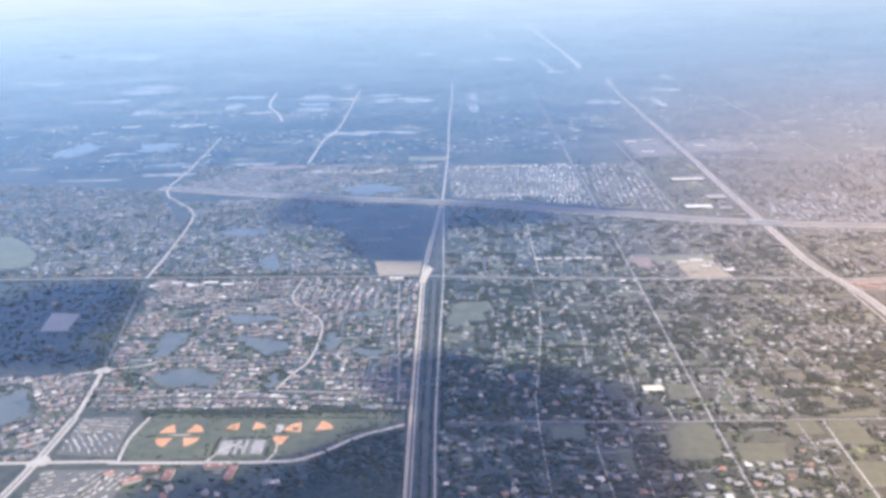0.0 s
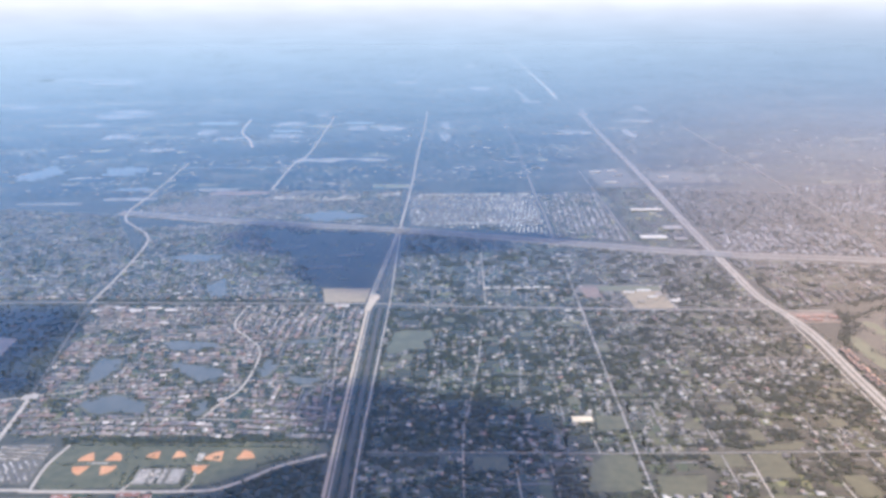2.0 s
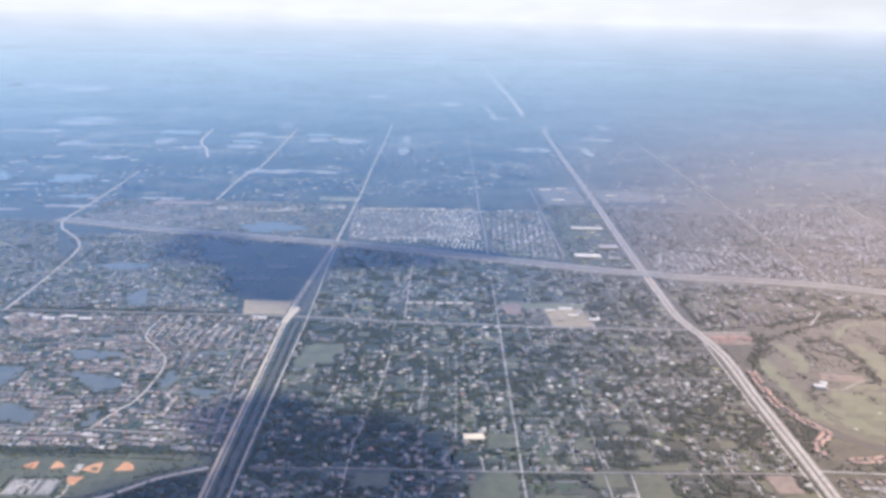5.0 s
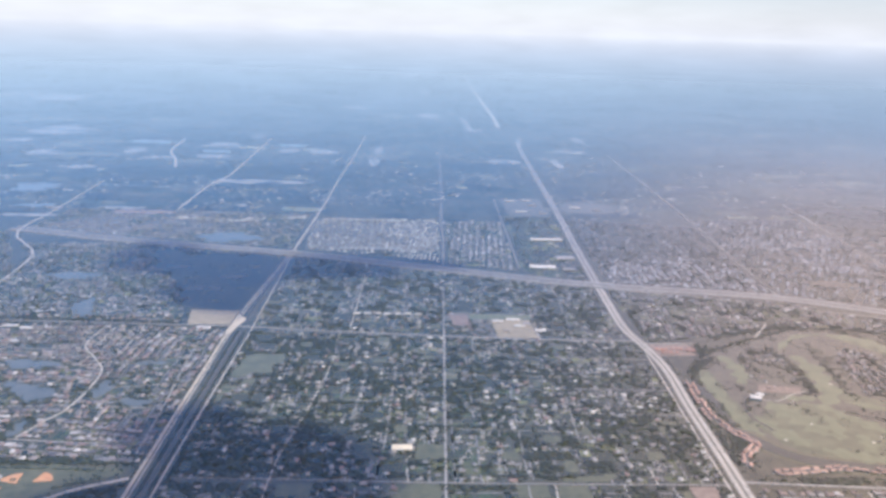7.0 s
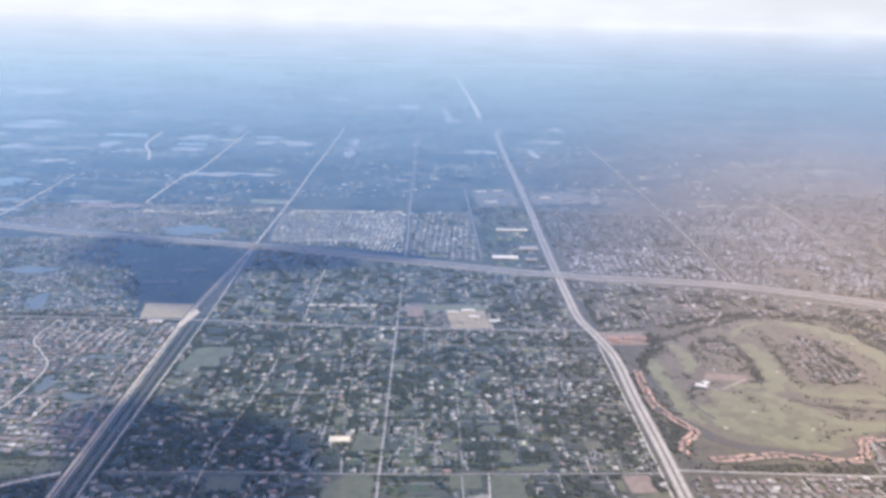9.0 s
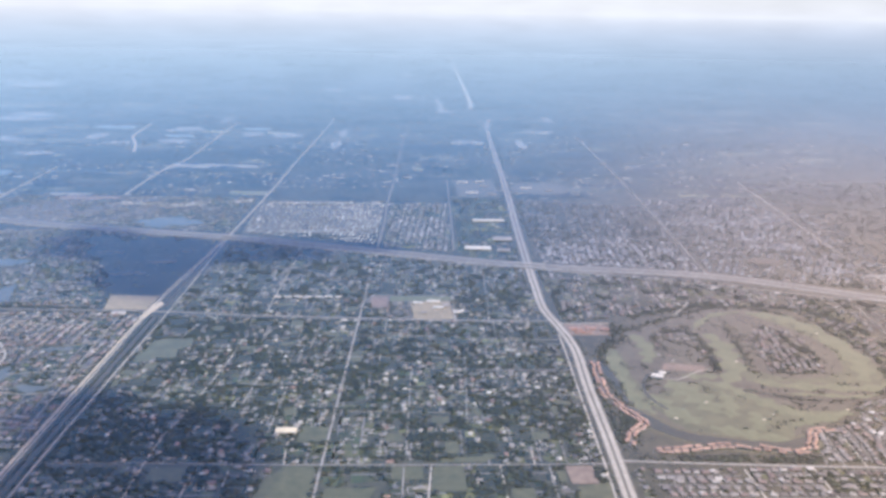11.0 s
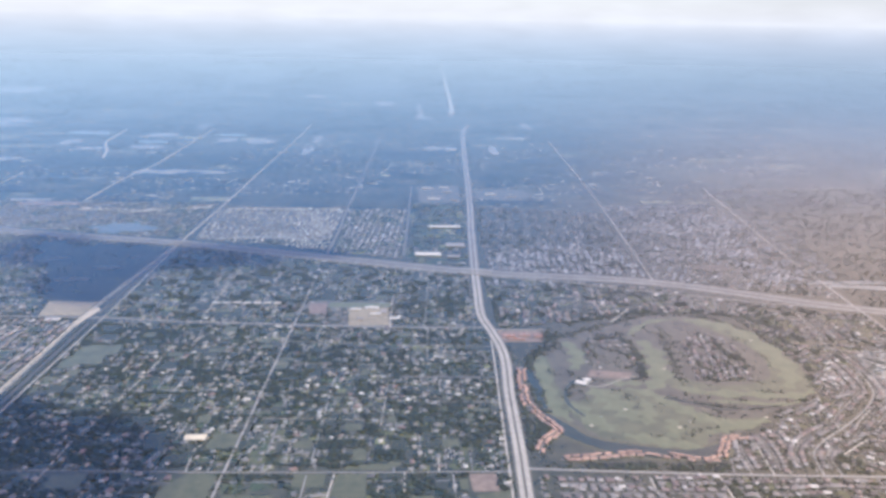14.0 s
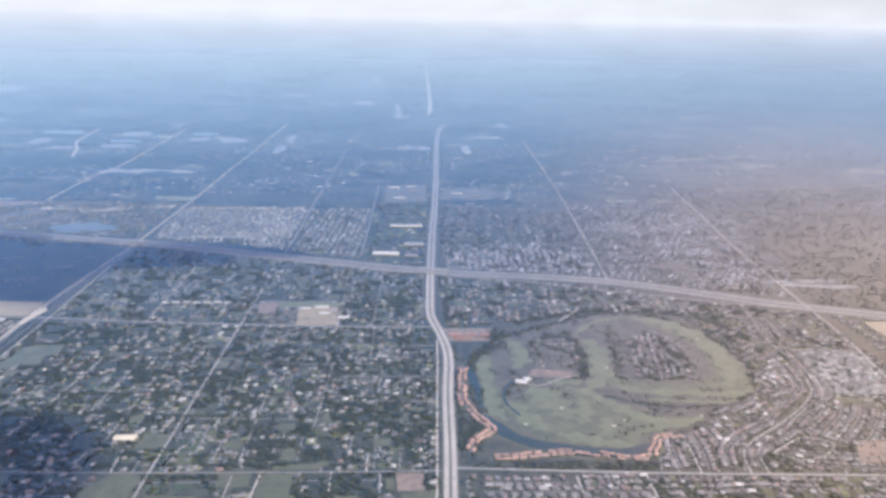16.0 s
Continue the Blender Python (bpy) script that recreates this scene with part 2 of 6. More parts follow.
M_red_soil = surface("reddish_soil", (0.2, 0.155, 0.12), (0.3, 0.235, 0.185), grain=0.2, broad=0.05)
M_pale_water = surface("shallow_lake", (0.115, 0.13, 0.12), (0.165, 0.175, 0.16), grain=0.06, rough=0.2)
M_bank = surface("grassy_bank", (0.10, 0.10, 0.052), (0.165, 0.155, 0.09), grain=0.3)
M_leaf = surface("leaf_mass", (0.03, 0.036, 0.015), (0.066, 0.075, 0.031), grain=0.9, broad=0.02, vary="island", spread=0.4, veil_rough=0.3)
M_leaf_far = surface("far_leaf_mass", (0.025, 0.033, 0.018), (0.05, 0.06, 0.03), grain=0.12, broad=0.02, vary="island", spread=0.4)
M_bark = surface("bark", (0.10, 0.08, 0.06), (0.17, 0.14, 0.10), grain=3, veil_rough=0.2)
M_cloud = surface("cloud", (0.85, 0.85, 0.85), (0.9, 0.9, 0.9), grain=0.01)
ROOF_TONES = [(0.1, (0.85, 0.83, 0.8)), (0.24, (0.36, 0.36, 0.36)), (0.31, (0.5, 0.45, 0.41)), (0.23, (0.44, 0.33, 0.28)), (0.12, (0.22, 0.21, 0.21))]
M_roof_mix = surface("mixed_roofs", (0.49, 0.485, 0.49), (0.71, 0.705, 0.71), grain=1.5, vary="island", spread=0.3, tones=ROOF_TONES, veil_rough=0.2)
M_roof_ranch = surface("ranch_roofs", (0.52, 0.52, 0.51), (0.76, 0.76, 0.75), grain=1.5, vary="island", spread=0.3, veil_rough=0.2, tones=[(0.06, (0.85, 0.84, 0.81)), (0.38, (0.4, 0.4, 0.39)), (0.09, (0.65, 0.64, 0.6)), (0.3, (0.45, 0.42, 0.38)), (0.08, (0.4, 0.28, 0.23)), (0.12, (0.24, 0.23, 0.23))])
M_roof_far = surface("far_roofs", (0.7, 0.7, 0.7), (0.9, 0.9, 0.9), grain=0.5, vary="island", spread=0.3, tones=[(0.25, (0.6, 0.6, 0.6)), (0.4, (0.36, 0.36, 0.36)), (0.35, (0.2, 0.2, 0.2))])
M_wall_mix = surface("stucco_walls", (0.28, 0.27, 0.25), (0.42, 0.4, 0.37), grain=1.2, vary="island", spread=0.3, veil_rough=0.6)
M_roof = {k: surface(k + "_roof", [0.75 * v for v in c], c, grain=1.6, vary="object", spread=0.22, veil_rough=0.2)
          for k, c in (("white", (0.75, 0.73, 0.7)), ("grey", (0.36, 0.345, 0.33)), ("tan", (0.40, 0.365, 0.325)), ("terracotta", (0.40, 0.21, 0.14)))}
M_roof_warm = surface("warm_roofs", (0.52, 0.52, 0.52), (0.74, 0.74, 0.74), grain=1.5, vary="island", spread=0.3, veil_rough=0.2, tones=[(0.1, (0.82, 0.79, 0.75)), (0.27, (0.44, 0.42, 0.4)), (0.28, (0.4, 0.365, 0.34)), (0.2, (0.4, 0.31, 0.275)), (0.15, (0.24, 0.22, 0.21))])
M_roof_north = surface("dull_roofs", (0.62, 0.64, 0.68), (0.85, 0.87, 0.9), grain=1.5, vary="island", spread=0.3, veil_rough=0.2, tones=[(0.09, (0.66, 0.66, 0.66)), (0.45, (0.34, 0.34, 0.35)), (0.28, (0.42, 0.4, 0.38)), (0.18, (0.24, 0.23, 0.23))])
M_roof_mobile = surface("white_metal_roofs", (0.3, 0.31, 0.3), (0.58, 0.59, 0.58), grain=0.1, broad=0.03, vary="island", spread=0.6, veil_rough=0.2)
M_roof_town = surface("salmon_tile_roofs", (0.42, 0.265, 0.2), (0.54, 0.36, 0.28), grain=1.6, vary="object", spread=0.25, veil_rough=0.2)
M_roof_trailer = surface("trailer_roofs", (0.24, 0.235, 0.23), (0.46, 0.45, 0.44), grain=0.4, vary="object", spread=0.55, veil_rough=0.2)
M_concrete = surface("bridge_concrete", (0.34, 0.33, 0.31), (0.46, 0.45, 0.42), grain=0.5, veil_rough=0.1)
M_hall_wall = surface("hall_walls", (0.45, 0.45, 0.46), (0.58, 0.58, 0.59), grain=1.2, veil_rough=0.1)
M_hall_wall.cycles.use_bump_map_correction = True
M_concrete.cycles.use_bump_map_correction = True
M_stucco = surface("pale_stucco", (0.38, 0.36, 0.33), (0.5, 0.47, 0.43), grain=1.5, vary="object", spread=0.2, veil_rough=0.6)
M_white = surface("white_membrane_roof", (0.68, 0.66, 0.62), (0.8, 0.78, 0.74), grain=0.3, veil_rough=0.2)
M_cream = surface("cream_metal_roof", (0.72, 0.64, 0.48), (0.82, 0.74, 0.57), grain=0.4, veil_rough=0.2)
M_parcel = surface("far_parcels", (0.045, 0.055, 0.03), (0.11, 0.11, 0.07), grain=0.05, broad=0.008, vary="island", spread=0.5,
                   tones=[(0.6, (0.55, 0.62, 0.58)), (0.25, (0.95, 0.9, 0.85)), (0.12, (2.0, 1.9, 2.1)), (0.03, (3.0, 2.9, 3.3))])
M_car = surface("car_paint", (0.5, 0.5, 0.5), (0.75, 0.75, 0.75), grain=2, rough=0.35, vary="object", spread=0.6, veil_rough=0.2)
M_glass = surface("dark_car_glass", (0.02, 0.02, 0.025), (0.03, 0.03, 0.035), rough=0.1)
M_tyre = surface("tyre_rubber", (0.02, 0.02, 0.02), (0.03, 0.03, 0.03))

# ---------------------------------------------------------------- helpers of the plan
X0, Y0, NX, NY = -900, 300, 2200, 1500
taken = np.zeros((NX, NY), bool)          # metre squares that roads, water and fields cover
GX, GY = np.meshgrid(np.arange(NX) + X0 + 0.5, np.arange(NY) + Y0 + 0.5, indexing="ij")
rng = np.random.default_rng(7)


def inside(poly, px, py):
    hit = np.zeros(np.shape(px), bool)
    for (ax, ay), (bx, by) in zip(poly, list(poly[1:]) + [poly[0]]):
        cross = (ay > py) != (by > py)
        with np.errstate(divide="ignore", invalid="ignore"):
            hit ^= cross & (px < (bx - ax) * (py - ay) / ((by - ay) or 1e-9) + ax)
    return hit


def take_poly(poly):
    p = np.array(poly)
    (i0, j0), (i1, j1) = np.maximum(p.min(0) - (X0, Y0) - 2, 0).astype(int), np.maximum(p.max(0) - (X0, Y0) + 2, 0).astype(int)
    cut = np.s_[i0:i1, j0:j1]
    taken[cut] |= inside(poly, GX[cut], GY[cut])


def take_line(pts, reach):
    for (ax, ay), (bx, by) in zip(pts, pts[1:]):
        i0, i1 = sorted((int(ax - X0), int(bx - X0)))
        j0, j1 = sorted((int(ay - Y0), int(by - Y0)))
        pad = int(reach) + 2
        cut = np.s_[max(i0 - pad, 0):max(i1 + pad, 0), max(j0 - pad, 0):max(j1 + pad, 0)]
        gx, gy = GX[cut], GY[cut]
        if gx.size == 0:
            continue
        dx, dy = bx - ax, by - ay
        f = np.clip(((gx - ax) * dx + (gy - ay) * dy) / max(dx * dx + dy * dy, 1e-9), 0, 1)
        taken[cut] |= np.hypot(gx - ax - f * dx, gy - ay - f * dy) < reach


def is_taken(x, y):
    i, j = np.floor(np.asarray(x) - X0).astype(int), np.floor(np.asarray(y) - Y0).astype(int)
    ok = (i >= 0) & (i < NX) & (j >= 0) & (j < NY)
    return np.where(ok, taken[np.clip(i, 0, NX - 1), np.clip(j, 0, NY - 1)], False)


def smooth(pts, n=6, closed=False):
    """A Catmull-Rom line through the points."""
    p = [Vector(q).to_2d() if len(q) > 2 else Vector(q) for q in pts]
    if closed:
        p = [p[-1], *p, p[0], p[1]]
    else:
        p = [2 * p[0] - p[1], *p, 2 * p[-1] - p[-2]]
    out = []
    for a, b, c, d in zip(p, p[1:], p[2:], p[3:]):
        for k in range(n):
            t = k / n
            out.append(0.5 * (2 * b + (c - a) * t + (2 * a - 5 * b + 4 * c - d) * t * t + (3 * b - a - 3 * c + d) * t ** 3))
    if not closed:
        out.append(p[-2])
    return [(v.x, v.y) for v in out]


def shift(pts, by):
    """The line moved sideways, to its right for positive values."""
    out = []
    for i, (x, y) in enumerate(pts):
        a, b = pts[max(i - 1, 0)], pts[min(i + 1, len(pts) - 1)]
        d = Vector((b[0] - a[0], b[1] - a[1])).normalized()
        out.append((x + d.y * by, y - d.x * by))
    return out


def mesh_object(name, verts, faces, material, parent=None, flat=True):
    me = bpy.data.meshes.new(name)
    me.from_pydata(verts, [], faces)
    for mm in (material if isinstance(material, (list, tuple)) else [material]):
        me.materials.append(mm)
    if not flat:
        me.polygons.foreach_set("use_smooth", np.ones(len(me.polygons), bool))
    me.update()
    ob = new(name, me)
    if parent:
        ob.parent = parent
    return ob


def part(name, bm, material, parent, label=""):
    me = bpy.data.meshes.new(name)
    bm.to_mesh(me)
    bm.free()
    me.materials.append(material)
    ob = new(name, me)
    ob.parent = parent
    return tagged(ob, label)


LAYERS = [0]


def lifted(top):
    """Each flush surface lies a hair above the one laid before it."""
    LAYERS[0] += 1
    return top + 0.0013 * (LAYERS[0] % 8)


def ribbon(name, pts, width, material, top=0.12, parent=None, reach=None):
    """A strip of roadway along a line, with a crown and kerb sides that go into the ground."""
    top = lifted(top)
    left, right = shift(pts, -width / 2), shift(pts, width / 2)
    verts, faces = [], []
    for (lx, ly), (cx, cy), (rx, ry) in zip(left, pts, right):
        verts += [(lx, ly, -0.1), (lx, ly, top), (cx, cy, top + 0.02), (rx, ry, top), (rx, ry, -0.1)]
    for i in range(len(pts) - 1):
        for k in range(4):
            a = i * 5 + k
            faces.append((a, a + 5, a + 6, a + 1))
    take_line(pts, (width / 2 if reach is None else reach))
    return mesh_object(name, verts, faces, material, parent)


def slab(name, poly, material, top=0.06, parent=None, mask=True):
    """A flat plot with sides that go into the ground."""
    n, top = len(poly), lifted(top)
    area = sum(a[0] * b[1] - b[0] * a[1] for a, b in zip(poly, poly[1:] + poly[:1]))
    if area < 0:
        poly = poly[::-1]
    verts = [(x, y, top) for x, y in poly] + [(x, y, -0.1) for x, y in poly]
    faces = [tuple(range(n))] + [(i + n, (i + 1) % n + n, (i + 1) % n, i) for i in range(n)]
    if mask:
        take_poly(poly)
    return mesh_object(name, verts, faces, material, parent)


def rect(x0, y0, x1, y1):
    return [(x0, y0), (x1, y0), (x1, y1), (x0, y1)]


def wobble(poly, n=5, amount=1.5, seed=0):
    r = random.Random(seed)
    return [(x + r.uniform(-amount, amount), y + r.uniform(-amount, amount)) for x, y in smooth(poly, n, True)]


def oval(x, y, rx, ry, turn=0.0):
    c, s = math.cos(turn), math.sin(turn)
    return [(x + rx * math.cos(a) * c - ry * math.sin(a) * s, y + rx * math.cos(a) * s + ry * math.sin(a) * c) for a in [k * math.tau / 9 for k in range(9)]]


class Layers:
    """Gives overlapping flat patches different heights, 4 mm apart."""

    def __init__(self, many):
        self.box, self.level, self.n = np.zeros((many, 4)), np.zeros(many, int), 0

    def put(self, x, y, half_x, half_y):
        b, n = self.box, self.n
        over = (np.abs(b[:n, 0] - x) < b[:n, 2] + half_x) & (np.abs(b[:n, 1] - y) < b[:n, 3] + half_y)
        used = set(self.level[:n][over].tolist())
        free = next(k for k in range(n + 1) if k not in used)
        b[n], self.level[n], self.n = (x, y, half_x, half_y), free, n + 1
        return 0.004 * free


def structure(ob, label, category):
    return tagged(ob, label, category, kind="structure")


# ---------------------------------------------------------------- the land
ground = mesh_object("ground", [(-9000, -3000, 0), (9000, -3000, 0), (9000, 9000, 0), (-9000, 9000, 0)], [(0, 1, 2, 3)], M_ground)
structure(ground, "flat scrubby green-brown land reaching the hazy horizon", "ground")


def road(name, pts, width, material, label, top=0.14, n=6, reach=None):
    return structure(ribbon(name, smooth(pts, n) if n > 1 else pts, width, material, top, reach=reach), label, "road")


# canal corridor, from the near edge up to the highway and on to the horizon
CANAL = [(-14, 300), (-13.5, 407), (-10.5, 552), (-9, 650), (-4, 773), (2, 884)]
verge = ribbon("verge_canal", smooth(CANAL), 20, M_ground, 0.05)
structure(verge, "dry grassy strip beside the canal", "verge")
road("road_levee_west", [(-21.5, 300), (-21, 407), (-19, 552), (-17.5, 650), (-16.2, 676)], 2.0, M_tan_road, "tan levee road running along the canal")
road("road_levee_upper", [(-16.2, 676), (-15, 700), (-9, 773), (0, 884)], 1.3, M_light_road, "pale levee road beyond the crossing")
road("road_levee_middle", [(-18.8, 300), (-18.2, 407), (-16.4, 552), (-15, 650), (-12.6, 700), (-6.6, 773), (1.6, 884)], 1.0, M_light_road, "tan lane beside the canal")
road("road_levee_east", [(-6, 300), (-6, 409), (-2, 552), (1, 650), (2, 773), (3, 884)], 1.2, M_light_road, "pale road on the canal's other bank")
canal = ribbon("canal", smooth([(-12, 300), (-11.5, 407), (-8.5, 552), (-7, 640)]), 3.2, M_water, 0.1)
structure(canal, "dark water of a straight drainage canal", "canal")
canal_up = ribbon("canal_far", smooth([(-6.5, 662), (-4.5, 720), (-1.5, 773), (2, 868)]), 4, M_water, 0.1)
structure(canal_up, "dark narrowing canal water beyond the crossing", "canal")
road("road_north", [(2, 895), (12, 1146), (17, 1375), (27, 1660), (33, 1948)], 4.5, M_verge, "pale straight road to the horizon", 0.1)
road("road_north_lane", [(2, 895), (12, 1146), (17, 1375), (27, 1660), (33, 1948)], 1.9, M_light_road, "pale straight road to the horizon", 0.2)
structure(slab("plaza_crossing", [(-20.5, 634), (-14.5, 635), (-12, 652), (-8, 668), (-12, 676), (-18, 658)], M_tan_road, 0.17), "pale paved crossing over the canal", "crossing")

road("road_main_cross", [(-700, 672), (-363, 663), (-261, 661), (-16, 651), (62, 643), (229, 630), (326, 628)], 2.1, M_street, "pale straight cross road")
west_lower = smooth([(-236, 300), (-228, 350), (-225, 387), (-224, 425)], 6)
structure(ribbon("verge_west", west_lower, 6.0, M_verge, 0.08), "dry verge of the divided road", "verge")
for off in (-1.5, 1.5):
    structure(ribbon("road_west_lanes", shift(west_lower, off), 1.9, M_light_road, 0.14), "pale carriageway of a divided road between estates", "road")
structure(slab("junction_west", [(-229, 374), (-219, 375), (-217, 379), (-221, 384), (-227, 384), (-230, 378)], M_light_road, 0.17), "pale paved crossroads", "crossing")
structure(slab("junction_shade", [(-236, 481), (-226, 482), (-225, 488), (-230, 491), (-236, 488)], M_light_road, 0.17), "pale paved junction", "crossing")
road("road_west", [(-224, 425), (-225, 439), (-228, 465), (-231, 486)], 3.0, M_light_road, "pale winding road between housing estates")
road("road_west_shade", [(-231, 486), (-240, 540), (-250, 595), (-261, 661)], 1.5, M_road, "grey shaded road along the woods")
road("road_west_spur", [(-252, 480), (-231, 486), (-205, 492), (-196, 500)], 1.8, M_light_road, "pale side street at a junction")
road("road_west_upper", [(-261, 661), (-264, 741), (-276, 857), (-312, 915), (-330, 940), (-343, 986), (-345, 1079), (-358, 1301)], 2.6, M_light_road, "pale winding road beyond the cross road")
road("road_south", [(-600, 380), (-219, 378), (-180, 376), (-99, 374), (-75, 378), (-50, 397), (-24, 409)], 2.6, M_light_road, "pale road along the sports park")
road("lane_park", [(-180, 376), (-182, 400), (-178, 424)], 1.8, M_light_road, "pale lane at the park's edge")
road("lane_park_in", [(-132, 374), (-126, 386), (-118, 392)], 1.5, M_light_road, "pale lane into the park")
road("lane_park_mid", [(-99, 374), (-95, 384), (-97, 400)], 1.2, M_light_road, "pale path in the park")

# highway on a broad corridor
HIGHWAY = [(-352, 979), (-330, 974), (-270, 954), (-197, 932), (2, 886), (160, 837), (330, 783), (509, 750), (679, 674), (900, 610), (1300, 520)]
hw = smooth(HIGHWAY, 8)
structure(ribbon("highway_verge", hw, 25, M_verge, 0.1), "dry grey verge of the highway", "verge")
for off, w in ((-5.2, 4.4), (5.2, 4.4)):
    structure(ribbon("highway_lanes", shift(hw, off), w, M_highway, 0.3), "grey multi-lane carriageway of the highway", "highway")
structure(ribbon("highway_frontage", [p for p in shift(hw, 11.5) if p[0] < 322], 1.6, M_light_road, 0.25), "pale frontage road beside the highway", "road")
road("road_ramp_east", [(336, 770), (408, 753), (461, 735), (588, 692), (640, 680), (679, 671)], 2.2, M_street, "pale ramp road leaving the highway", 0.2)

# the arterial road with its curve beside the golf course
ARTERY = [(322, 300), (326, 377), (329, 430), (332, 502), (336, 560), (335, 592), (331, 622), (326, 660), (328, 720), (331, 785), (340, 950), (352, 1140), (387, 1793), (412, 1970)]
art = smooth(ARTERY, 8)
art_near = [p for p in art if p[1] < 800]
art_far = [p for p in art if p[1] > 770]
structure(ribbon("arterial_verge", art_near, 9.5, M_verge, 0.08), "dry verge of the arterial road", "verge")
structure(ribbon("arterial_far", art_far, 11, M_verge, 0.1), "dry corridor of the arterial road beyond the highway", "verge")
for off, w in ((-2.4, 3.4), (2.4, 3.4)):
    structure(ribbon("arterial_far_lanes", shift(art_far, off), w * 0.8, M_street, 0.2), "pale carriageway of the arterial road beyond the highway", "road")
for off in (-2.2, 2.2):
    structure(ribbon("arterial_lanes", shift(art_near, off), 2.9, M_light_road, 0.22), "pale carriageway of the arterial road", "road")
structure(ribbon("arterial_median", art_near, 1.1, M_verge, 0.2), "narrow grass median between the carriageways", "median")
road("road_arterial_frontage", [(313, 300), (318.5, 378), (321, 430), (324.5, 502), (327.5, 560), (329, 600)], 1.3, M_light_road, "pale service road beside the arterial road")
road("road_arterial_far", [(380, 2180), (396, 2465), (435, 3900), (470, 4900)], 12, M_light_road, "pale road fading into the far haze")
deck = [p for p in smooth(HIGHWAY, 40) if 316 < p[0] < 348]
for off in (-5.5, 5.5):
    structure(ribbon("bridge_highway", shift(deck, off), 5.4, M_concrete, 1.0), "pale overpass deck carrying the highway", "bridge")
    for edge in (-2.8, 2.8):
        structure(ribbon("bridge_parapet", shift(shift(deck, off), edge), 0.25, M_concrete, 1.15), "pale concrete parapet of the overpass", "parapet")
deck = [p for p in smooth(HIGHWAY, 40) if -10 < p[0] < 14]
for off in (-5.5, 5.5):
    structure(ribbon("bridge_canal", shift(deck, off), 5.4, M_highway, 0.7), "grey highway bridge over the canal road", "bridge")

# section roads and lanes between them
road("road_grid", [(153, 300), (155, 387), (157, 438), (160, 516), (164.5, 628), (169, 749)], 1.4, M_street, "pale straight lane through the ranch estates")
road("road_plots", [(-4, 410), (60, 409), (134, 406), (225, 404.5), (322, 404)], 0.9, M_street, "pale lane along green plots")
road("road_halfway", [(256, 532), (327, 530)], 2.4, M_road, "grey lane ending at the arterial road")
road("road_mid_a", [(52, 300), (55, 420), (62, 470), (74, 560), (76, 640)], 0.9, M_light_road, "narrow pale lane among trees")
road("road_mid_b", [(84, 300), (83.5, 404)], 0.9, M_light_road, "narrow pale lane among plots")
road("road_mid_bb", [(104, 300), (104, 400)], 0.9, M_light_road, "narrow pale lane among plots")
road("road_mid_c", [(213, 320), (217, 380), (219, 405)], 1.1, M_light_road, "narrow pale lane beside a green plot")
road("road_mid_d", [(259, 300), (259, 404)], 1.0, M_light_road, "narrow pale lane beside houses")
road("road_mid_g", [(279, 404), (279, 424)], 1.0, M_light_road, "short pale driveway")
road("road_mid_h", [(134, 406), (133, 430), (136, 436)], 0.9, M_light_road, "short pale lane to the barn")
road("road_mid_e", [(246, 628), (247, 690)], 1.2, M_light_road, "pale lane beside the school")
road("road_mid_f", [(84, 640), (86, 700), (90, 800)], 0.9, M_light_road, "narrow pale lane among trees")
road("road_bottom_east", [(331, 407), (448, 399), (570, 394), (800, 386)], 2.0, M_street, "pale cross road below the golf course")
road("road_east", [(730, 1220), (724, 1170), (706, 1000), (692, 874), (684, 760), (678, 680), (672, 594), (666, 549), (661, 510), (652, 400), (645, 300)], 2.4, M_street, "pale straight section road")
road("road_northeast", [(568, 1722), (548, 1300), (532, 1043), (510, 757)], 2.0, M_street, "pale road through the northern estates")
road("road_lane_north_a", [(268, 1220), (262, 1000), (257, 838)], 2.2, M_road, "grey lane beyond the highway")
road("road_lane_north_b", [(204, 1775), (189, 1293), (180, 1072), (178, 960), (173, 846)], 3.0, M_road, "grey lane beside a mobile home park")
road("road_lane_north_c", [(6, 1070), (96, 1070), (183, 1072)], 2.0, M_road, "dark lane above the mobile home park")
road("road_northwest", [(-185, 1100), (-184, 1281), (-172, 1392), (-180, 1860)], 3.2, M_light_road, "pale road running into the haze")
road("road_curl", [(-284, 1448), (-310, 1540), (-345, 1640), (-364, 1818)], 4.5, M_light_road, "pale curling road in the distance")
road("road_far_cross", [(-365, 1267), (-205, 1260)], 4.5, M_pale_water, "pale water channel in the distance")
road("road_far_a", [(972, 1800), (951, 2175)], 5, M_street, "pale far road")
road("road_far_b", [(1352, 2290), (1446, 3038)], 6, M_street, "pale far road")
road("road_estate_curve", [(-122, 645), (-123, 606), (-107, 581), (-93, 558), (-90, 528), (-93, 493), (-100, 477), (-108, 455)], 1.7, M_light_road, "pale curving estate street")
road("road_east_winding", [(616, 668), (612, 648), (604, 600), (605, 563), (600, 525), (590, 497), (558, 464), (526, 439), (509, 421), (503, 396)], 1.3, M_street, "pale winding estate road")
road("road_east_winding_inner", [(680, 494), (627, 490), (594, 491), (551, 453), (520, 425), (514, 396)], 1.0, M_street, "pale inner estate road")
road("road_east_loop", [(527, 420), (545, 433), (556, 438), (570, 431), (560, 418), (542, 411), (527, 420)], 1.2, M_light_road, "pale estate loop street")
road("road_east_lane_a", [(478, 437), (474, 398)], 1.0, M_light_road, "pale estate lane")
road("road_east_lane_b", [(400, 397), (400, 350)], 1.2, M_light_road, "pale lane between estates")
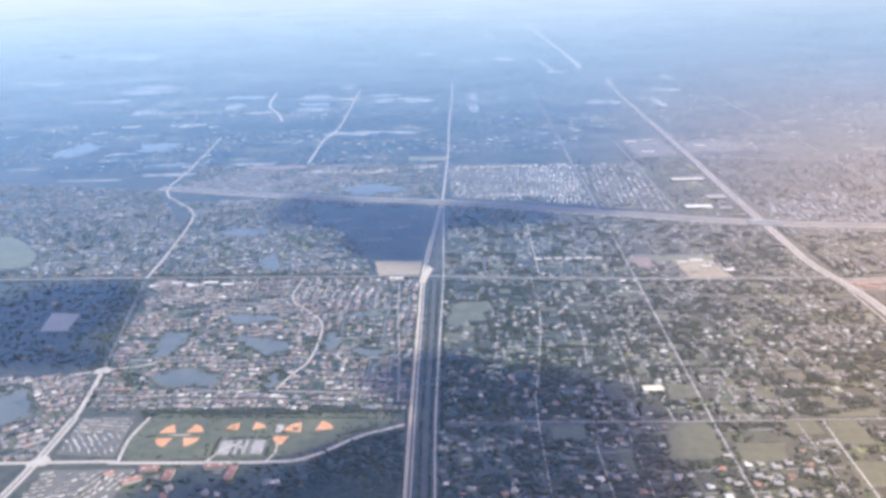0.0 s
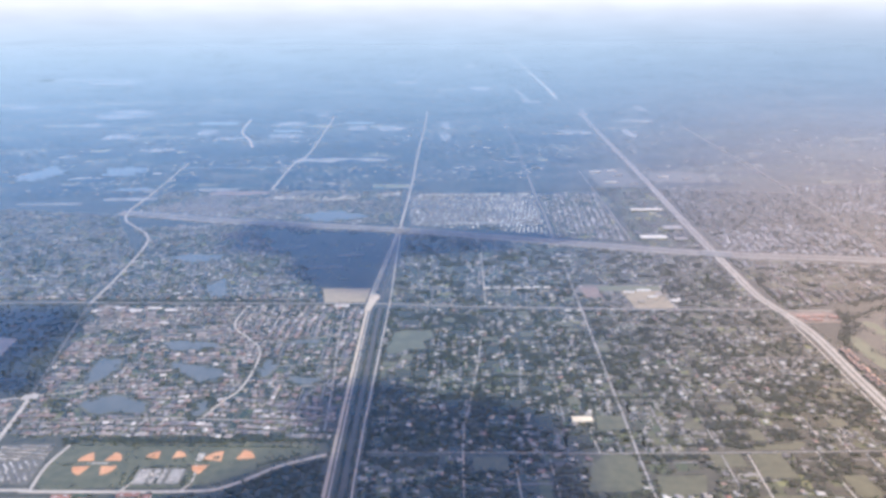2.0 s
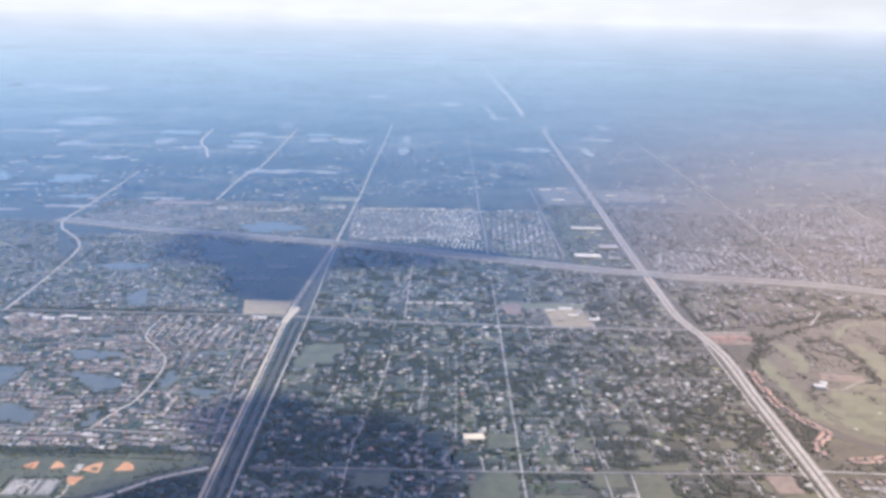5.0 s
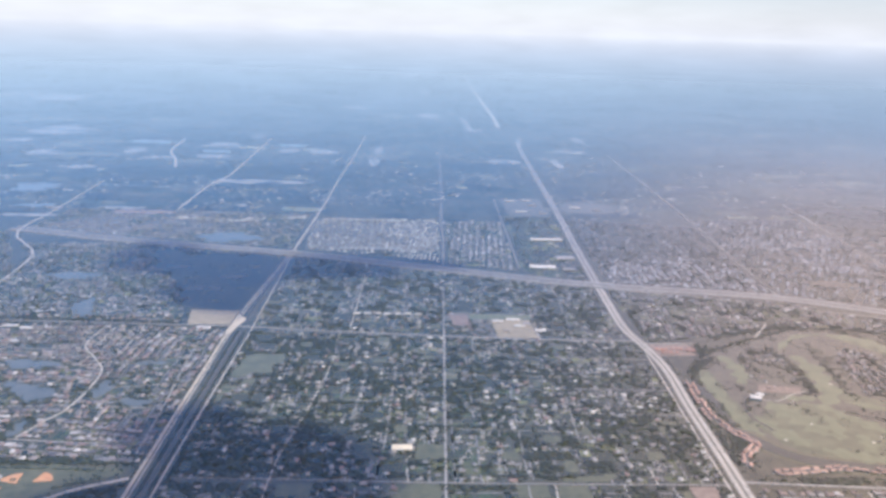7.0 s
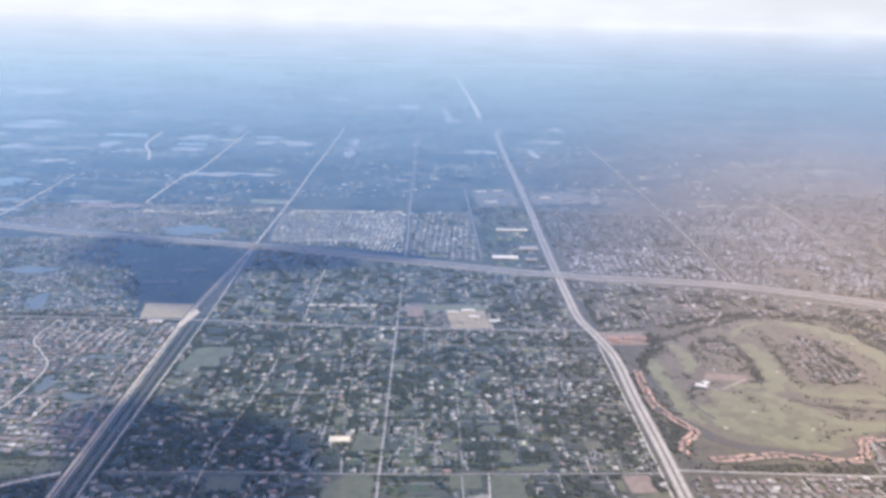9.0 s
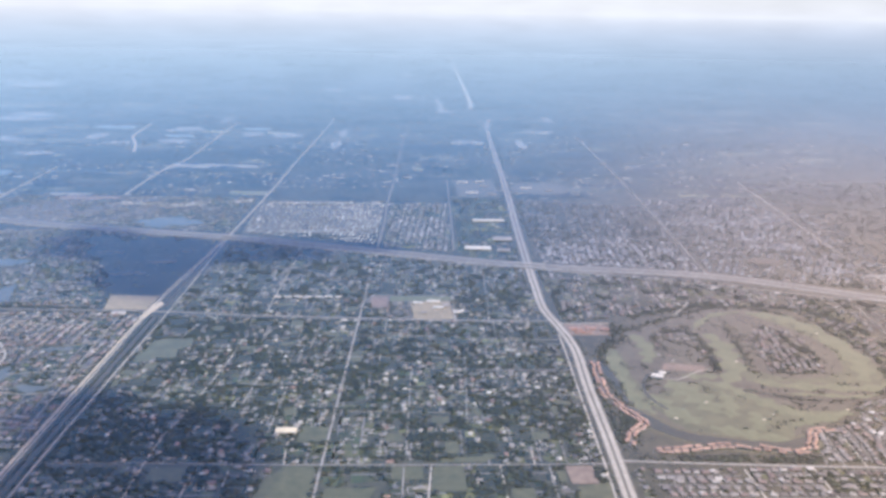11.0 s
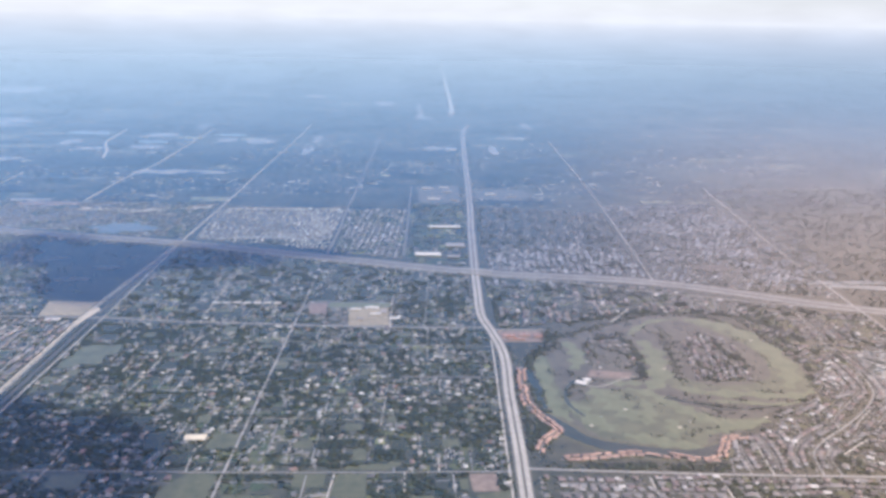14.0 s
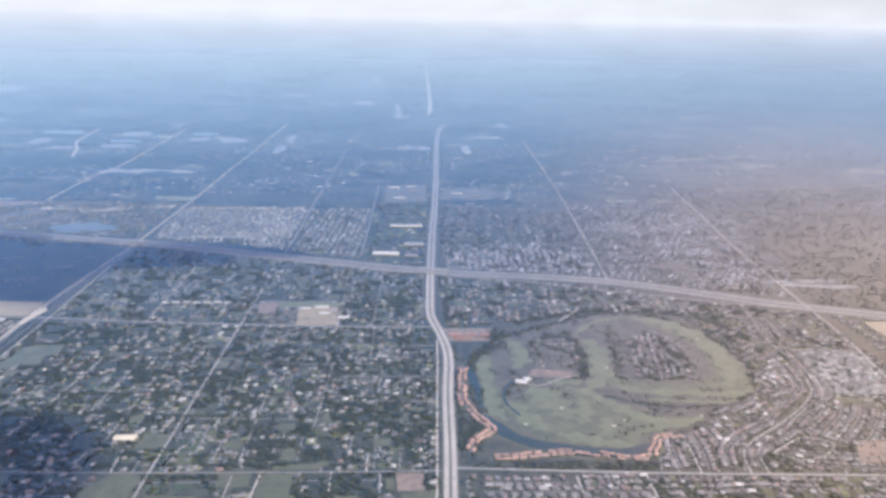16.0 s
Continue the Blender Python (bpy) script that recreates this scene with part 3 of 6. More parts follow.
road("road_east_lane_c", [(441, 396), (440, 350)], 1.2, M_light_road, "pale lane between lots")
road("road_shops", [(331, 623), (376, 623)], 1.6, M_light_road, "pale lane above the shops")

for x in (-113, -104.5, -97, -89):
    road("street_block", [(x, 645), (x - 0.5, 624), (x - 1.5, 604)], 1.2, M_light_road, "straight pale estate street")
for pts in ([(-84, 573), (-62, 576), (-38, 583)], [(-78, 528), (-58, 530), (-35, 536)], [(-37, 640), (-35, 566), (-31, 500), (-29, 436)], [(-215, 622), (-180, 620), (-140, 625), (-125, 622)], [(-222, 600), (-190, 603), (-165, 597), (-126, 600)],
            [(-205, 585), (-170, 590), (-112, 583)], [(-218, 500), (-180, 503), (-150, 497), (-96, 500)], [(-222, 452), (-180, 450), (-140, 455), (-60, 449), (-31, 456)], [(-70, 500), (-52, 496), (-31, 500)]):
    road("street_estate", pts, 1.3, M_street, "pale winding estate street lined with houses", n=5)
for pts in ([(201, 330), (203, 402)], [(287, 330), (287, 402)], [(119, 442), (122, 500), (125, 560)], [(96, 478), (100, 520), (103, 560)], [(204, 410), (206, 470), (208, 530)], [(243, 452), (246, 500), (249, 560)],
            [(282, 470), (284, 528)], [(34, 480), (40, 536)], [(184, 540), (187, 600), (188, 628)], [(130, 560), (134, 636)], [(226, 560), (229, 628)], [(276, 560), (278, 626)], [(120, 648), (124, 684)], [(276, 640), (279, 700), (282, 760)], [(202, 700), (206, 760)]):
    road("lane_ranch", pts, 0.75, M_street, "narrow pale lane between ranch lots", n=3)
for pts in ([(160, 556), (205, 555), (252, 552)], [(166, 598), (230, 596)], [(60, 512), (157, 508)], [(162, 470), (240, 467)], [(250, 494), (322, 491)], [(252, 590), (326, 588)]):
    road("lane_cross", pts, 0.7, M_street, "narrow pale lane between ranch lots", n=3)

# sports park
structure(slab("park_lawn", wobble([(-176, 424), (-141, 424), (-100, 422), (-53, 421), (-28, 416), (-51, 402), (-74, 386), (-100, 378), (-140, 379), (-178, 380)], 4, 0.6), M_field, 0.05), "green mown lawn of a sports park", "lawn")
structure(slab("parking_park", rect(-128, 381, -101, 397), M_verge, 0.1), "dry ground round the park's car parks", "lawn")
for x in (-127.5, -118.5, -109):
    structure(slab("parking_park_bay", rect(x, 382, x + 6.6, 396), M_street, 0.115), "pale car park between rows of trees", "car park")
structure(slab("field_tan", [(-62, 692), (-18, 690), (-20, 655), (-56, 655)], M_sand, 0.07), "bare tan field beside the crossing", "field")
take_poly(wobble([(-150, 878), (-100, 874), (-14, 858), (-20, 700), (-62, 698), (-95, 770)], 6, 9, 4))     # open marsh below the highway
structure(slab("marsh_bed", wobble([(-146, 874), (-100, 871), (-16, 854), (-21, 702), (-60, 700), (-92, 768)], 6, 6, 4), M_marsh, 0.015, mask=False), "dark low marsh beside the canal", "marsh")
for k in range(16):
    x, y = -130 + 7 * k + 10 * math.sin(k * 2.1), 862 - (k * 37) % 150
    if inside([(-150, 878), (-100, 874), (-14, 858), (-20, 700), (-62, 698), (-95, 770)], np.array([x]), np.array([y]))[0]:
        structure(slab("wet_meadow", wobble(oval(x, y, 5 + k % 4 * 2.5, 3 + k % 3), 2, 1.5, k), M_verge if k % 3 else M_field, 0.07, mask=False), "pale wet meadow patch in the marsh", "meadow")
for k, (x, y, rx, ry) in enumerate(((-100, 850, 40, 14), (-60, 800, 26, 22), (-38, 740, 15, 26), (-120, 815, 22, 12), (-40, 845, 18, 14))):
    structure(slab("marsh", wobble(oval(x, y, rx, ry), 3, 3, k), M_marsh, 0.05, mask=False), "dark marshy ground below the highway", "marsh")
structure(slab("wood_floor", wobble([(-415, 492), (-240, 492), (-246, 560), (-264, 652), (-415, 650)], 4, 2, 2), M_marsh, 0.02, mask=False), "dark forest floor", "woods")
structure(slab("wood_floor", wobble([(-150, 318), (-26, 318), (-26, 402), (-50, 391), (-76, 372), (-150, 366)], 4, 1.5, 3), M_marsh, 0.02, mask=False), "dark wooded ground beside the canal", "woods")
structure(slab("field_green", wobble([(2, 549), (6, 570), (7, 586), (18, 592), (28, 590), (36, 592), (38, 578), (30, 566), (34, 556), (20, 554), (12, 548)], 3, 1.6), M_semi, 0.07), "pale green meadow", "field")
structure(slab("school_grounds", wobble([(170, 692), (210, 693), (248, 692), (249, 660), (247, 632), (210, 632), (190, 640), (172, 655)], 2, 1.0), M_verge, 0.055, mask=False), "dry grass round the school", "lawn")
structure(slab("field_school_dry", [(172, 688), (188, 688), (190, 660), (174, 660)], M_red_soil, 0.07), "reddish bare school field", "field")
structure(slab("field_school_green", [(190, 690), (246, 689), (246, 678), (190, 677)], M_fairway, 0.07), "pale green school field", "field")
structure(slab("field_school_lot", [(208, 676), (244, 676), (245, 633), (211, 633)], M_sand, 0.07), "greyish paved school ground", "lot")
for p in ([(126, 392), (135, 404), (153, 404), (152, 372), (141, 367), (120, 368)], [(220, 403), (238, 403), (238, 378), (218, 378)], [(139, 450), (157, 449), (156, 432), (138, 431)],
          [(60, 404), (80, 404), (80, 390), (60, 390)], [(160, 382), (188, 382), (182, 364), (158, 364)], [(225, 412), (258, 414), (250, 407), (224, 407)], [(196, 403), (214, 403), (214, 390), (196, 390)],
          [(212, 362), (234, 362), (228, 340), (210, 340)], [(262, 380), (275, 380), (275, 360), (262, 360)], [(320, 385), (299, 381), (297, 360), (318, 360)]):
    structure(slab("plot_green", p, M_field, 0.06), "green mown plot among houses", "plot")
structure(slab("plot_shops", [(333, 621), (375, 621), (372, 597), (336, 597)], M_red_soil, 0.07, mask=False), "reddish ground round the shops", "plot")
structure(slab("plot_red", [(296, 402), (312, 402), (312, 384), (297, 384)], M_red_soil, 0.06), "reddish bare plot", "plot")
structure(slab("field_pale", [(-311, 587), (-287, 584), (-283, 551), (-305, 552)], M_street, 0.1), "pale grey paved yard among trees", "yard")
for p in ([(-240, 975), (-150, 1088), (-128, 1086), (-215, 962)], [(-195, 950), (-128, 1030), (-118, 1010), (-170, 946)], [(-300, 1000), (-215, 1085), (-205, 1070), (-280, 985)]):
    structure(slab("field_sand_north", wobble(p, 3, 3), M_verge, 0.03, mask=False), "sandy cleared strip beyond the highway", "field")
structure(slab("field_sand_northwest", wobble([(-257, 1094), (-188, 1090), (-190, 1074), (-262, 1070)], 3, 3), M_red_soil, 0.07), "tan cleared strip of land", "field")
structure(slab("field_dry_northwest", wobble([(-322, 972), (-290, 1040), (-262, 1066), (-236, 1040), (-208, 944)], 3, 4), M_verge, 0.025, mask=False), "dry open land beside the highway", "field")
structure(slab("field_pale_east", [(709, 639), (760, 641), (760, 606), (711, 606)], M_sand, 0.07), "pale yellowish field beside the section road", "field")
structure(slab("field_brown_east", [(587, 434), (616, 433), (608, 407), (574, 407)], M_red_soil, 0.07), "brown bare field among the estates", "field")
structure(slab("ground_mobile_east", [(617, 578), (662, 577), (669, 533), (646, 495), (592, 496), (610, 534)], M_street, 0.03, mask=False), "pale paved ground of a mobile home park", "ground")
structure(slab("ground_trailers", [(-218, 424), (-187, 425), (-184, 382), (-218, 386)], M_verge, 0.03, mask=False), "dry ground under rows of trailers", "ground")
structure(slab("ground_rows", [(-217, 371), (-168, 370), (-172, 330), (-217, 330)], M_verge, 0.03, mask=False), "dry ground under rows of homes", "ground")
structure(slab("field_north_a", [(277, 1225), (340, 1225), (338, 1104), (278, 1102)], M_verge, 0.06), "dry cleared plot beside the arterial road", "field")
structure(slab("field_north_b", wobble([(368, 1190), (440, 1200), (432, 1125), (365, 1130)], 2, 4), M_verge, 0.06), "dry cleared plot beyond the arterial road", "field")
structure(slab("field_mobile_park", [(8, 1064), (178, 1068), (170, 905), (14, 905)], M_verge, 0.04, mask=False), "grey ground of the mobile home park", "ground")
structure(slab("field_west_green", wobble([(-456, 790), (-423, 770), (-385, 715), (-397, 690), (-460, 700)], 3, 3), M_fairway, 0.06), "bright green lawn among western houses", "lawn")
for p in ([(-185, 1340), (-120, 1340), (-120, 1300), (-185, 1300)], [(690, 745), (752, 740), (752, 730), (690, 733)]):
    structure(slab("field_bare", wobble(p, 3, 4), M_pale, 0.07), "bare sandy strip of land", "field")


structure(slab("park_path", [(-160, 402.4), (-148, 402.4), (-148, 403.6), (-160, 403.6)], M_light_road, 0.16), "pale path between the ball fields", "path")
structure(slab("park_court", rect(-99, 404, -95, 412), M_light_road, 0.1), "pale court in the park", "court")
# water
SHORES = []


def lake(poly, material=M_water, seed=0, label="dark lake with a grassy bank"):
    line = smooth(poly, 6, True)
    cx, cy = np.mean(line, 0)
    line = [(cx + (x - cx) * q, cy + (y - cy) * q) for x, y in line for q in [0.86 + 0.5 * noise.noise(((x - cx) * 0.12 + seed * 9.1, (y - cy) * 0.12, 0.5))]]
    cx, cy = np.mean(line, 0)
    slab("bank_lake", [(cx + (x - cx) * 1.05 + math.copysign(0.8, x - cx), cy + (y - cy) * 1.05 + math.copysign(0.8, y - cy)) for x, y in line], M_bank, 0.09)
    structure(bpy.context.scene.objects[-1], "grassy bank round a lake", "bank")
    structure(slab("lake", line, material, 0.13), label, "lake")
    SHORES.append(line)


lake([(-170, 576), (-134, 574), (-131, 557), (-166, 559)], M_pale_water, 1, "grey-blue estate lake")
lake([(-160, 537), (-134, 533), (-116, 526), (-100, 507), (-126, 503), (-140, 518)], M_pale_water, 2, "grey-blue estate lake")
lake([(-191, 486), (-160, 484), (-152, 463), (-186, 462)], M_pale_water, 3, "grey-blue estate lake")
lake([(-208, 545), (-190, 545), (-188, 508), (-206, 506)], M_pale_water, 4, "grey-blue estate lake")
lake(oval(-80, 526, 7, 17), M_pale_water, 5, "grey-blue estate lake")
lake(oval(-113, 466, 7, 12), M_pale_water, 6, "grey-blue estate lake")
lake(oval(-62, 571, 16, 5), M_pale_water, 7, "grey-blue estate lake")
lake(oval(-53, 505, 13, 7), M_pale_water, 8, "grey-blue estate lake")
lake(oval(-275, 437, 22, 24), M_pale_water, 10, "grey-blue estate lake")
lake([(-175, 715), (-158, 718), (-146, 690), (-148, 668), (-166, 680)], M_pale_water, 11, "grey-blue lake")
lake(oval(-205, 790, 26, 14), M_pale_water, 13, "grey-blue lake")
lake([(-125, 957), (-71, 980), (-41, 950), (-70, 935), (-100, 928)], M_pale_water, 16, "grey-blue lake beside the highway")
lake(oval(590, 800, 22, 12), M_water, 20)
for i, (x, y, rx, ry) in enumerate(((-560, 1225, 30, 60), (-440, 1240, 34, 40), (-380, 1110, 40, 12), (-250, 1640, 40, 26), (-120, 1750, 46, 24), (-420, 1760, 60, 30))):
    lake(oval(x, y, rx, ry), M_pale_water, 30 + i, "pale lake in the distance")

# golf course
GOLF = [(362, 562), (380, 600), (404, 614), (445, 640), (483, 658), (530, 645), (556, 595), (563, 547), (545, 507), (500, 470), (445, 431), (392, 438), (362, 462), (354, 510)]
structure(slab("golf_rough", wobble(GOLF, 4, 1.5, 3), M_rough, 0.05, mask=False), "green rough of a golf course", "lawn")


def fairway(pts, width):
    line = smooth(pts, 8)
    n = len(line)
    left, right = [], []
    for i, (l, r) in enumerate(zip(shift(line, -1), shift(line, 1))):
        w = width * 0.66 * (0.75 + 0.35 * math.sin(i * 0.9 + pts[0][0])) * min(1, 0.4 + 2.5 * min(i, n - 1 - i) / n)
        c = line[i]
        left.append((c[0] + (l[0] - c[0]) * w, c[1] + (l[1] - c[1]) * w))
        right.append((c[0] + (r[0] - c[0]) * w, c[1] + (r[1] - c[1]) * w))
    z = 0.065 + 0.005 * len([o for o in scene.objects if o.name.startswith("fairway")])
    verts = [(x, y, z) for pair in zip(left, right) for x, y in pair]
    faces = [(2 * i, 2 * i + 1, 2 * i + 3, 2 * i + 2) for i in range(n - 1)]
    take_line(line, width / 2)
    return structure(mesh_object("fairway", verts, faces, M_fairway), "bright mown golf fairway", "fairway")


structure(slab("golf_meadow", wobble([(370, 478), (388, 498), (412, 510), (432, 506), (446, 490), (462, 470), (500, 466), (478, 454), (455, 446), (446, 431), (420, 429), (396, 434), (380, 446)], 4, 1.6, 5), M_semi, 0.056, mask=False), "mown rough between the fairways", "lawn")
structure(slab("golf_meadow", wobble([(360, 566), (370, 562), (368, 520), (372, 490), (366, 470), (357, 484), (355, 520)], 4, 1.2, 6), M_semi, 0.056, mask=False), "mown rough between the fairways", "lawn")
structure(slab("golf_meadow", wobble([(446, 520), (480, 510), (530, 506), (556, 512), (560, 560), (552, 605), (530, 640), (505, 645), (528, 612), (540, 570), (528, 528), (490, 516), (460, 528)], 4, 1.4, 8), M_semi, 0.056, mask=False), "mown rough between the fairways", "lawn")
fairway([(367, 566), (361, 545), (360, 518), (359, 495), (362, 478), (368, 464)], 11)
fairway([(389, 598), (394, 578), (392, 560), (386, 544)], 12)
fairway([(393, 514), (397, 502), (403, 490), (408, 476), (411, 464)], 19)
fairway([(374, 492), (378, 474), (388, 458), (392, 450)], 14)
fairway([(417, 512), (432, 503), (444, 486), (453, 473), (466, 461), (480, 458), (500, 465)], 12)
fairway([(398, 446), (412, 440), (426, 434), (444, 429)], 11)
fairway([(453, 600), (455, 575), (452, 556), (447, 530), (434, 510)], 17)
fairway([(505, 648), (522, 640), (538, 626), (549, 597), (551, 560), (546, 532), (536, 512)], 17)
fairway([(450, 515), (475, 504), (504, 502), (532, 499), (552, 506)], 10)
fairway([(434, 466), (434, 454), (428, 442)], 11)
fairway([(424, 496), (424, 482), (420, 468), (416, 458)], 9)
fairway([(470, 492), (495, 489), (518, 486), (534, 490)], 5)
fairway([(452, 448), (464, 451), (478, 456), (492, 460)], 7)
fairway([(405, 520), (418, 520), (432, 520)], 8)
fairway([(445, 612), (470, 640), (500, 650)], 6)
structure(ribbon("creek", smooth([(440, 497), (452, 491), (462, 486), (472, 480), (486, 479), (500, 484), (514, 481), (536, 487)], 6), 3.2, M_golf_water, 0.12), "dark creek winding through the golf course", "creek")
structure(ribbon("creek", smooth([(395, 530), (380, 522), (372, 505), (371, 488), (378, 470)], 6), 2.2, M_golf_water, 0.12), "dark creek winding through the golf course", "creek")
structure(slab("bank_lake", smooth([(347, 480), (353, 452), (370, 432), (396, 418), (433, 414), (460, 421), (457, 436), (433, 430), (400, 436), (379, 445), (366, 464)], 6, True), M_bank, 0.07), "grassy bank round the golf lake", "bank")
structure(slab("lake", smooth([(350, 478), (355, 453), (372, 434), (396, 420.5), (433, 416.5), (457, 423), (454, 433), (433, 427), (400, 433), (377, 442), (364, 460)], 6, True), M_golf_water, 0.13), "dark greenish golf lake beside townhouses", "lake")
lake(oval(352, 520, 4, 45, 0.05), M_golf_water, 24, "greenish golf lake")
structure(ribbon("golf_path", smooth([(386, 519), (400, 515), (418, 527), (430, 532)], 6), 0.8, M_light_road, 0.15), "pale path from the clubhouse", "path")
structure(ribbon("golf_path", smooth([(437, 640), (446, 652), (458, 668), (462, 676)], 6), 1.4, M_light_road, 0.15), "pale curving entry road of the golf course", "road")
structure(slab("golf_parking", [(398, 543), (428, 538), (424, 527), (393, 531)], M_red_soil, 0.1), "grey car park of the golf club", "car park")
for k, (x, y) in enumerate(((408, 480), (437, 455), (447, 462), (500, 468), (380, 458), (545, 600), (455, 545))):
    structure(slab("bunker", wobble(oval(x, y, 1.5, 1.0), 2, 0.35, k), M_bunker, 0.16), "pale sand bunker", "bunker")


# ---------------------------------------------------------------- sports fields
def fan(radius, spread, inner=0.0, steps=14):
    pts = [(0, 0)] if not inner else [(inner * math.cos(a), inner * math.sin(a)) for a in (spread, -spread)]
    return pts + [(radius * math.cos(-spread + 2 * spread * k / steps), radius * math.sin(-spread + 2 * spread * k / steps)) for k in range(steps + 1)]


def baseball_field(x, y, turn, size):
    thing = new("baseball_field")
    lift = 0.004 * (len(scene.objects) % 9)
    slab("outfield", fan(size * 1.9, 0.78), M_field, 0.02 + lift, thing, False)
    tagged(slab("infield", fan(size, 0.62), M_dirt, 0.08 + lift, thing, False), "orange clay infield")
    if size > 10.6:
        slab("infield_grass", [(size * 0.25, 0), (size * 0.5, -size * 0.22), (size * 0.72, 0), (size * 0.5, size * 0.22)], M_field, 0.1 + lift, thing, False)
    tagged(slab("mound", [(size * 0.5 + 0.45 * math.cos(a), 0.45 * math.sin(a)) for a in [k * math.tau / 8 for k in range(8)]], M_dirt, 0.13 + lift, thing, False), "small clay mound")
    thing.matrix_basis = pose(x, y, 0.06, 0, 0, turn)
    return tagged(thing, "baseball field with orange clay infield and green outfield", "sports field", "ball fields of the park")


for x, y, turn, size in ((-157, 405.5, 145, 9.5), (-151, 405.5, 35, 9.5), (-157, 400, 218, 9.5), (-151, 400, -38, 9.5), (-121, 407, 130, 8), (-113, 407, 50, 8), (-84, 403, 130, 11), (-76, 405, 40, 10.5), (-90, 399, 215, 9)):
    baseball_field(x, y, turn, size)


# ---------------------------------------------------------------- houses
def box_roof(l, w, wall, rise, eave=0.22, hip=0.35):
    """Corner points and faces of a house's walls and of its hipped roof, along x."""
    a, b = l / 2, w / 2
    wv = [(-a, -b, -0.05), (a, -b, -0.05), (a, b, -0.05), (-a, b, -0.05), (-a, -b, wall), (a, -b, wall), (a, b, wall), (-a, b, wall)]
    wf = [(0, 1, 5, 4), (1, 2, 6, 5), (2, 3, 7, 6), (3, 0, 4, 7)]
    c, d, h = a + eave, b + eave, max(a - w * hip, 0.1)
    rv = [(-c, -d, wall - 0.05), (c, -d, wall - 0.05), (c, d, wall - 0.05), (-c, d, wall - 0.05), (-h, 0, wall + rise), (h, 0, wall + rise)]
    rf = [(0, 1, 5, 4), (1, 2, 5), (2, 3, 4, 5), (3, 0, 4), (3, 2, 1, 0)]
    return (wv, wf), (rv, rf)


def joined(pieces):
    verts, faces = [], []
    for (v, f), (dx, dy, quarter) in pieces:
        base = len(verts)
        verts += [((-y if quarter else x) + dx, (x if quarter else y) + dy, z) for x, y, z in v]
        faces += [tuple(i + base for i in q) for q in f]
    return verts, faces


SHAPES = []
for l, w in ((3.6, 2.4), (4.2, 2.7), (3.0, 2.6)):
    main, wing = box_roof(l, w, 0.68, 0.55), box_roof(2.6, 1.9, 0.66, 0.45)
    SHAPES.append((joined([(main[0], (0, 0, 0))]), joined([(main[1], (0, 0, 0))])))
    SHAPES.append((joined([(main[0], (0, 0, 0)), (wing[0], (l * 0.28, -w * 0.62, 1))]), joined([(main[1], (0, 0, 0)), (wing[1], (l * 0.28, -w * 0.62, 1))])))
mobile = box_roof(3.2, 1.2, 0.6, 0.2, 0.1, 0.1)
MOBILE = [((mobile[0]), (mobile[1]))]
HOMES, LAWNS, STREETS, STREET_LINES = [], [], [], []     # x, y, turn, size, shape


def estate(poly, angle, row, lot, jitter, fill, size, lawn=True, wave=0.0, streets=True, turn_jitter=8, shape=None):
    """Rows of houses on both sides of streets, inside a plot, leaving out what is taken."""
    c, s = math.cos(radians(angle)), math.sin(radians(angle))
    cx, cy = np.mean(poly, 0)
    reach = max(math.hypot(x - cx, y - cy) for x, y in poly)
    rows = int(reach / row) + 1
    for j in range(-rows, rows + 1):
        v0 = j * row
        u = -reach
        while u < reach:
            u += lot * (rng.uniform(0.85, 1.2) if lot < 6 else rng.uniform(0.55, 1.6))
            bend = wave * math.sin(u / 23 + j * 0.35) + 0.5 * wave * math.sin(u / 9 + 2)
            side = -1 if j % 2 else 1
            v = v0 + bend + rng.normal(0, jitter)
            x, y = cx + u * c - v * s, cy + u * s + v * c
            if streets and j % 2 == 0:
                sv = v0 + bend - row * 0.5
                STREETS.append((cx + u * c - sv * s, cy + u * s + sv * c, angle, lot * 1.25))
            if rng.random() < fill * (1 + 1.3 * noise.noise((x * 0.03, y * 0.05, 1.7))):
                HOMES.append((x, y, angle + (180 if side > 0 else 0) + rng.normal(0, turn_jitter) + (90 if rng.random() < 0.2 and shape is None else 0), size * rng.uniform(0.8, 1.25), shape))
            if lawn:
                LAWNS.append((x, y, angle + rng.normal(0, 2), lot * rng.uniform(0.7, 1.2), row * rng.uniform(0.6, 1.0) * (2.2 if rng.random() < 0.15 else 1)))


DISTRICTS = []


def district(poly, trees, *rule, **more):
    h0, l0, s0 = len(HOMES), len(LAWNS), len(STREETS)
    estate(poly, *rule, **more)
    for lst, k in ((HOMES, h0), (LAWNS, l0), (STREETS, s0)):
        new_ones = lst[k:]
        del lst[k:]
        xs, ys = np.array([q[0] for q in new_ones]), np.array([q[1] for q in new_ones])
        if len(xs):
            keep = inside(poly, xs, ys) & ~is_taken(xs, ys) & ~is_taken(xs + 1.6, ys) & ~is_taken(xs - 1.6, ys) & ~is_taken(xs, ys + 1.4) & ~is_taken(xs, ys - 1.4)
            lst.extend(q for q, k2 in zip(new_ones, keep) if k2)
    DISTRICTS.append((poly, trees))


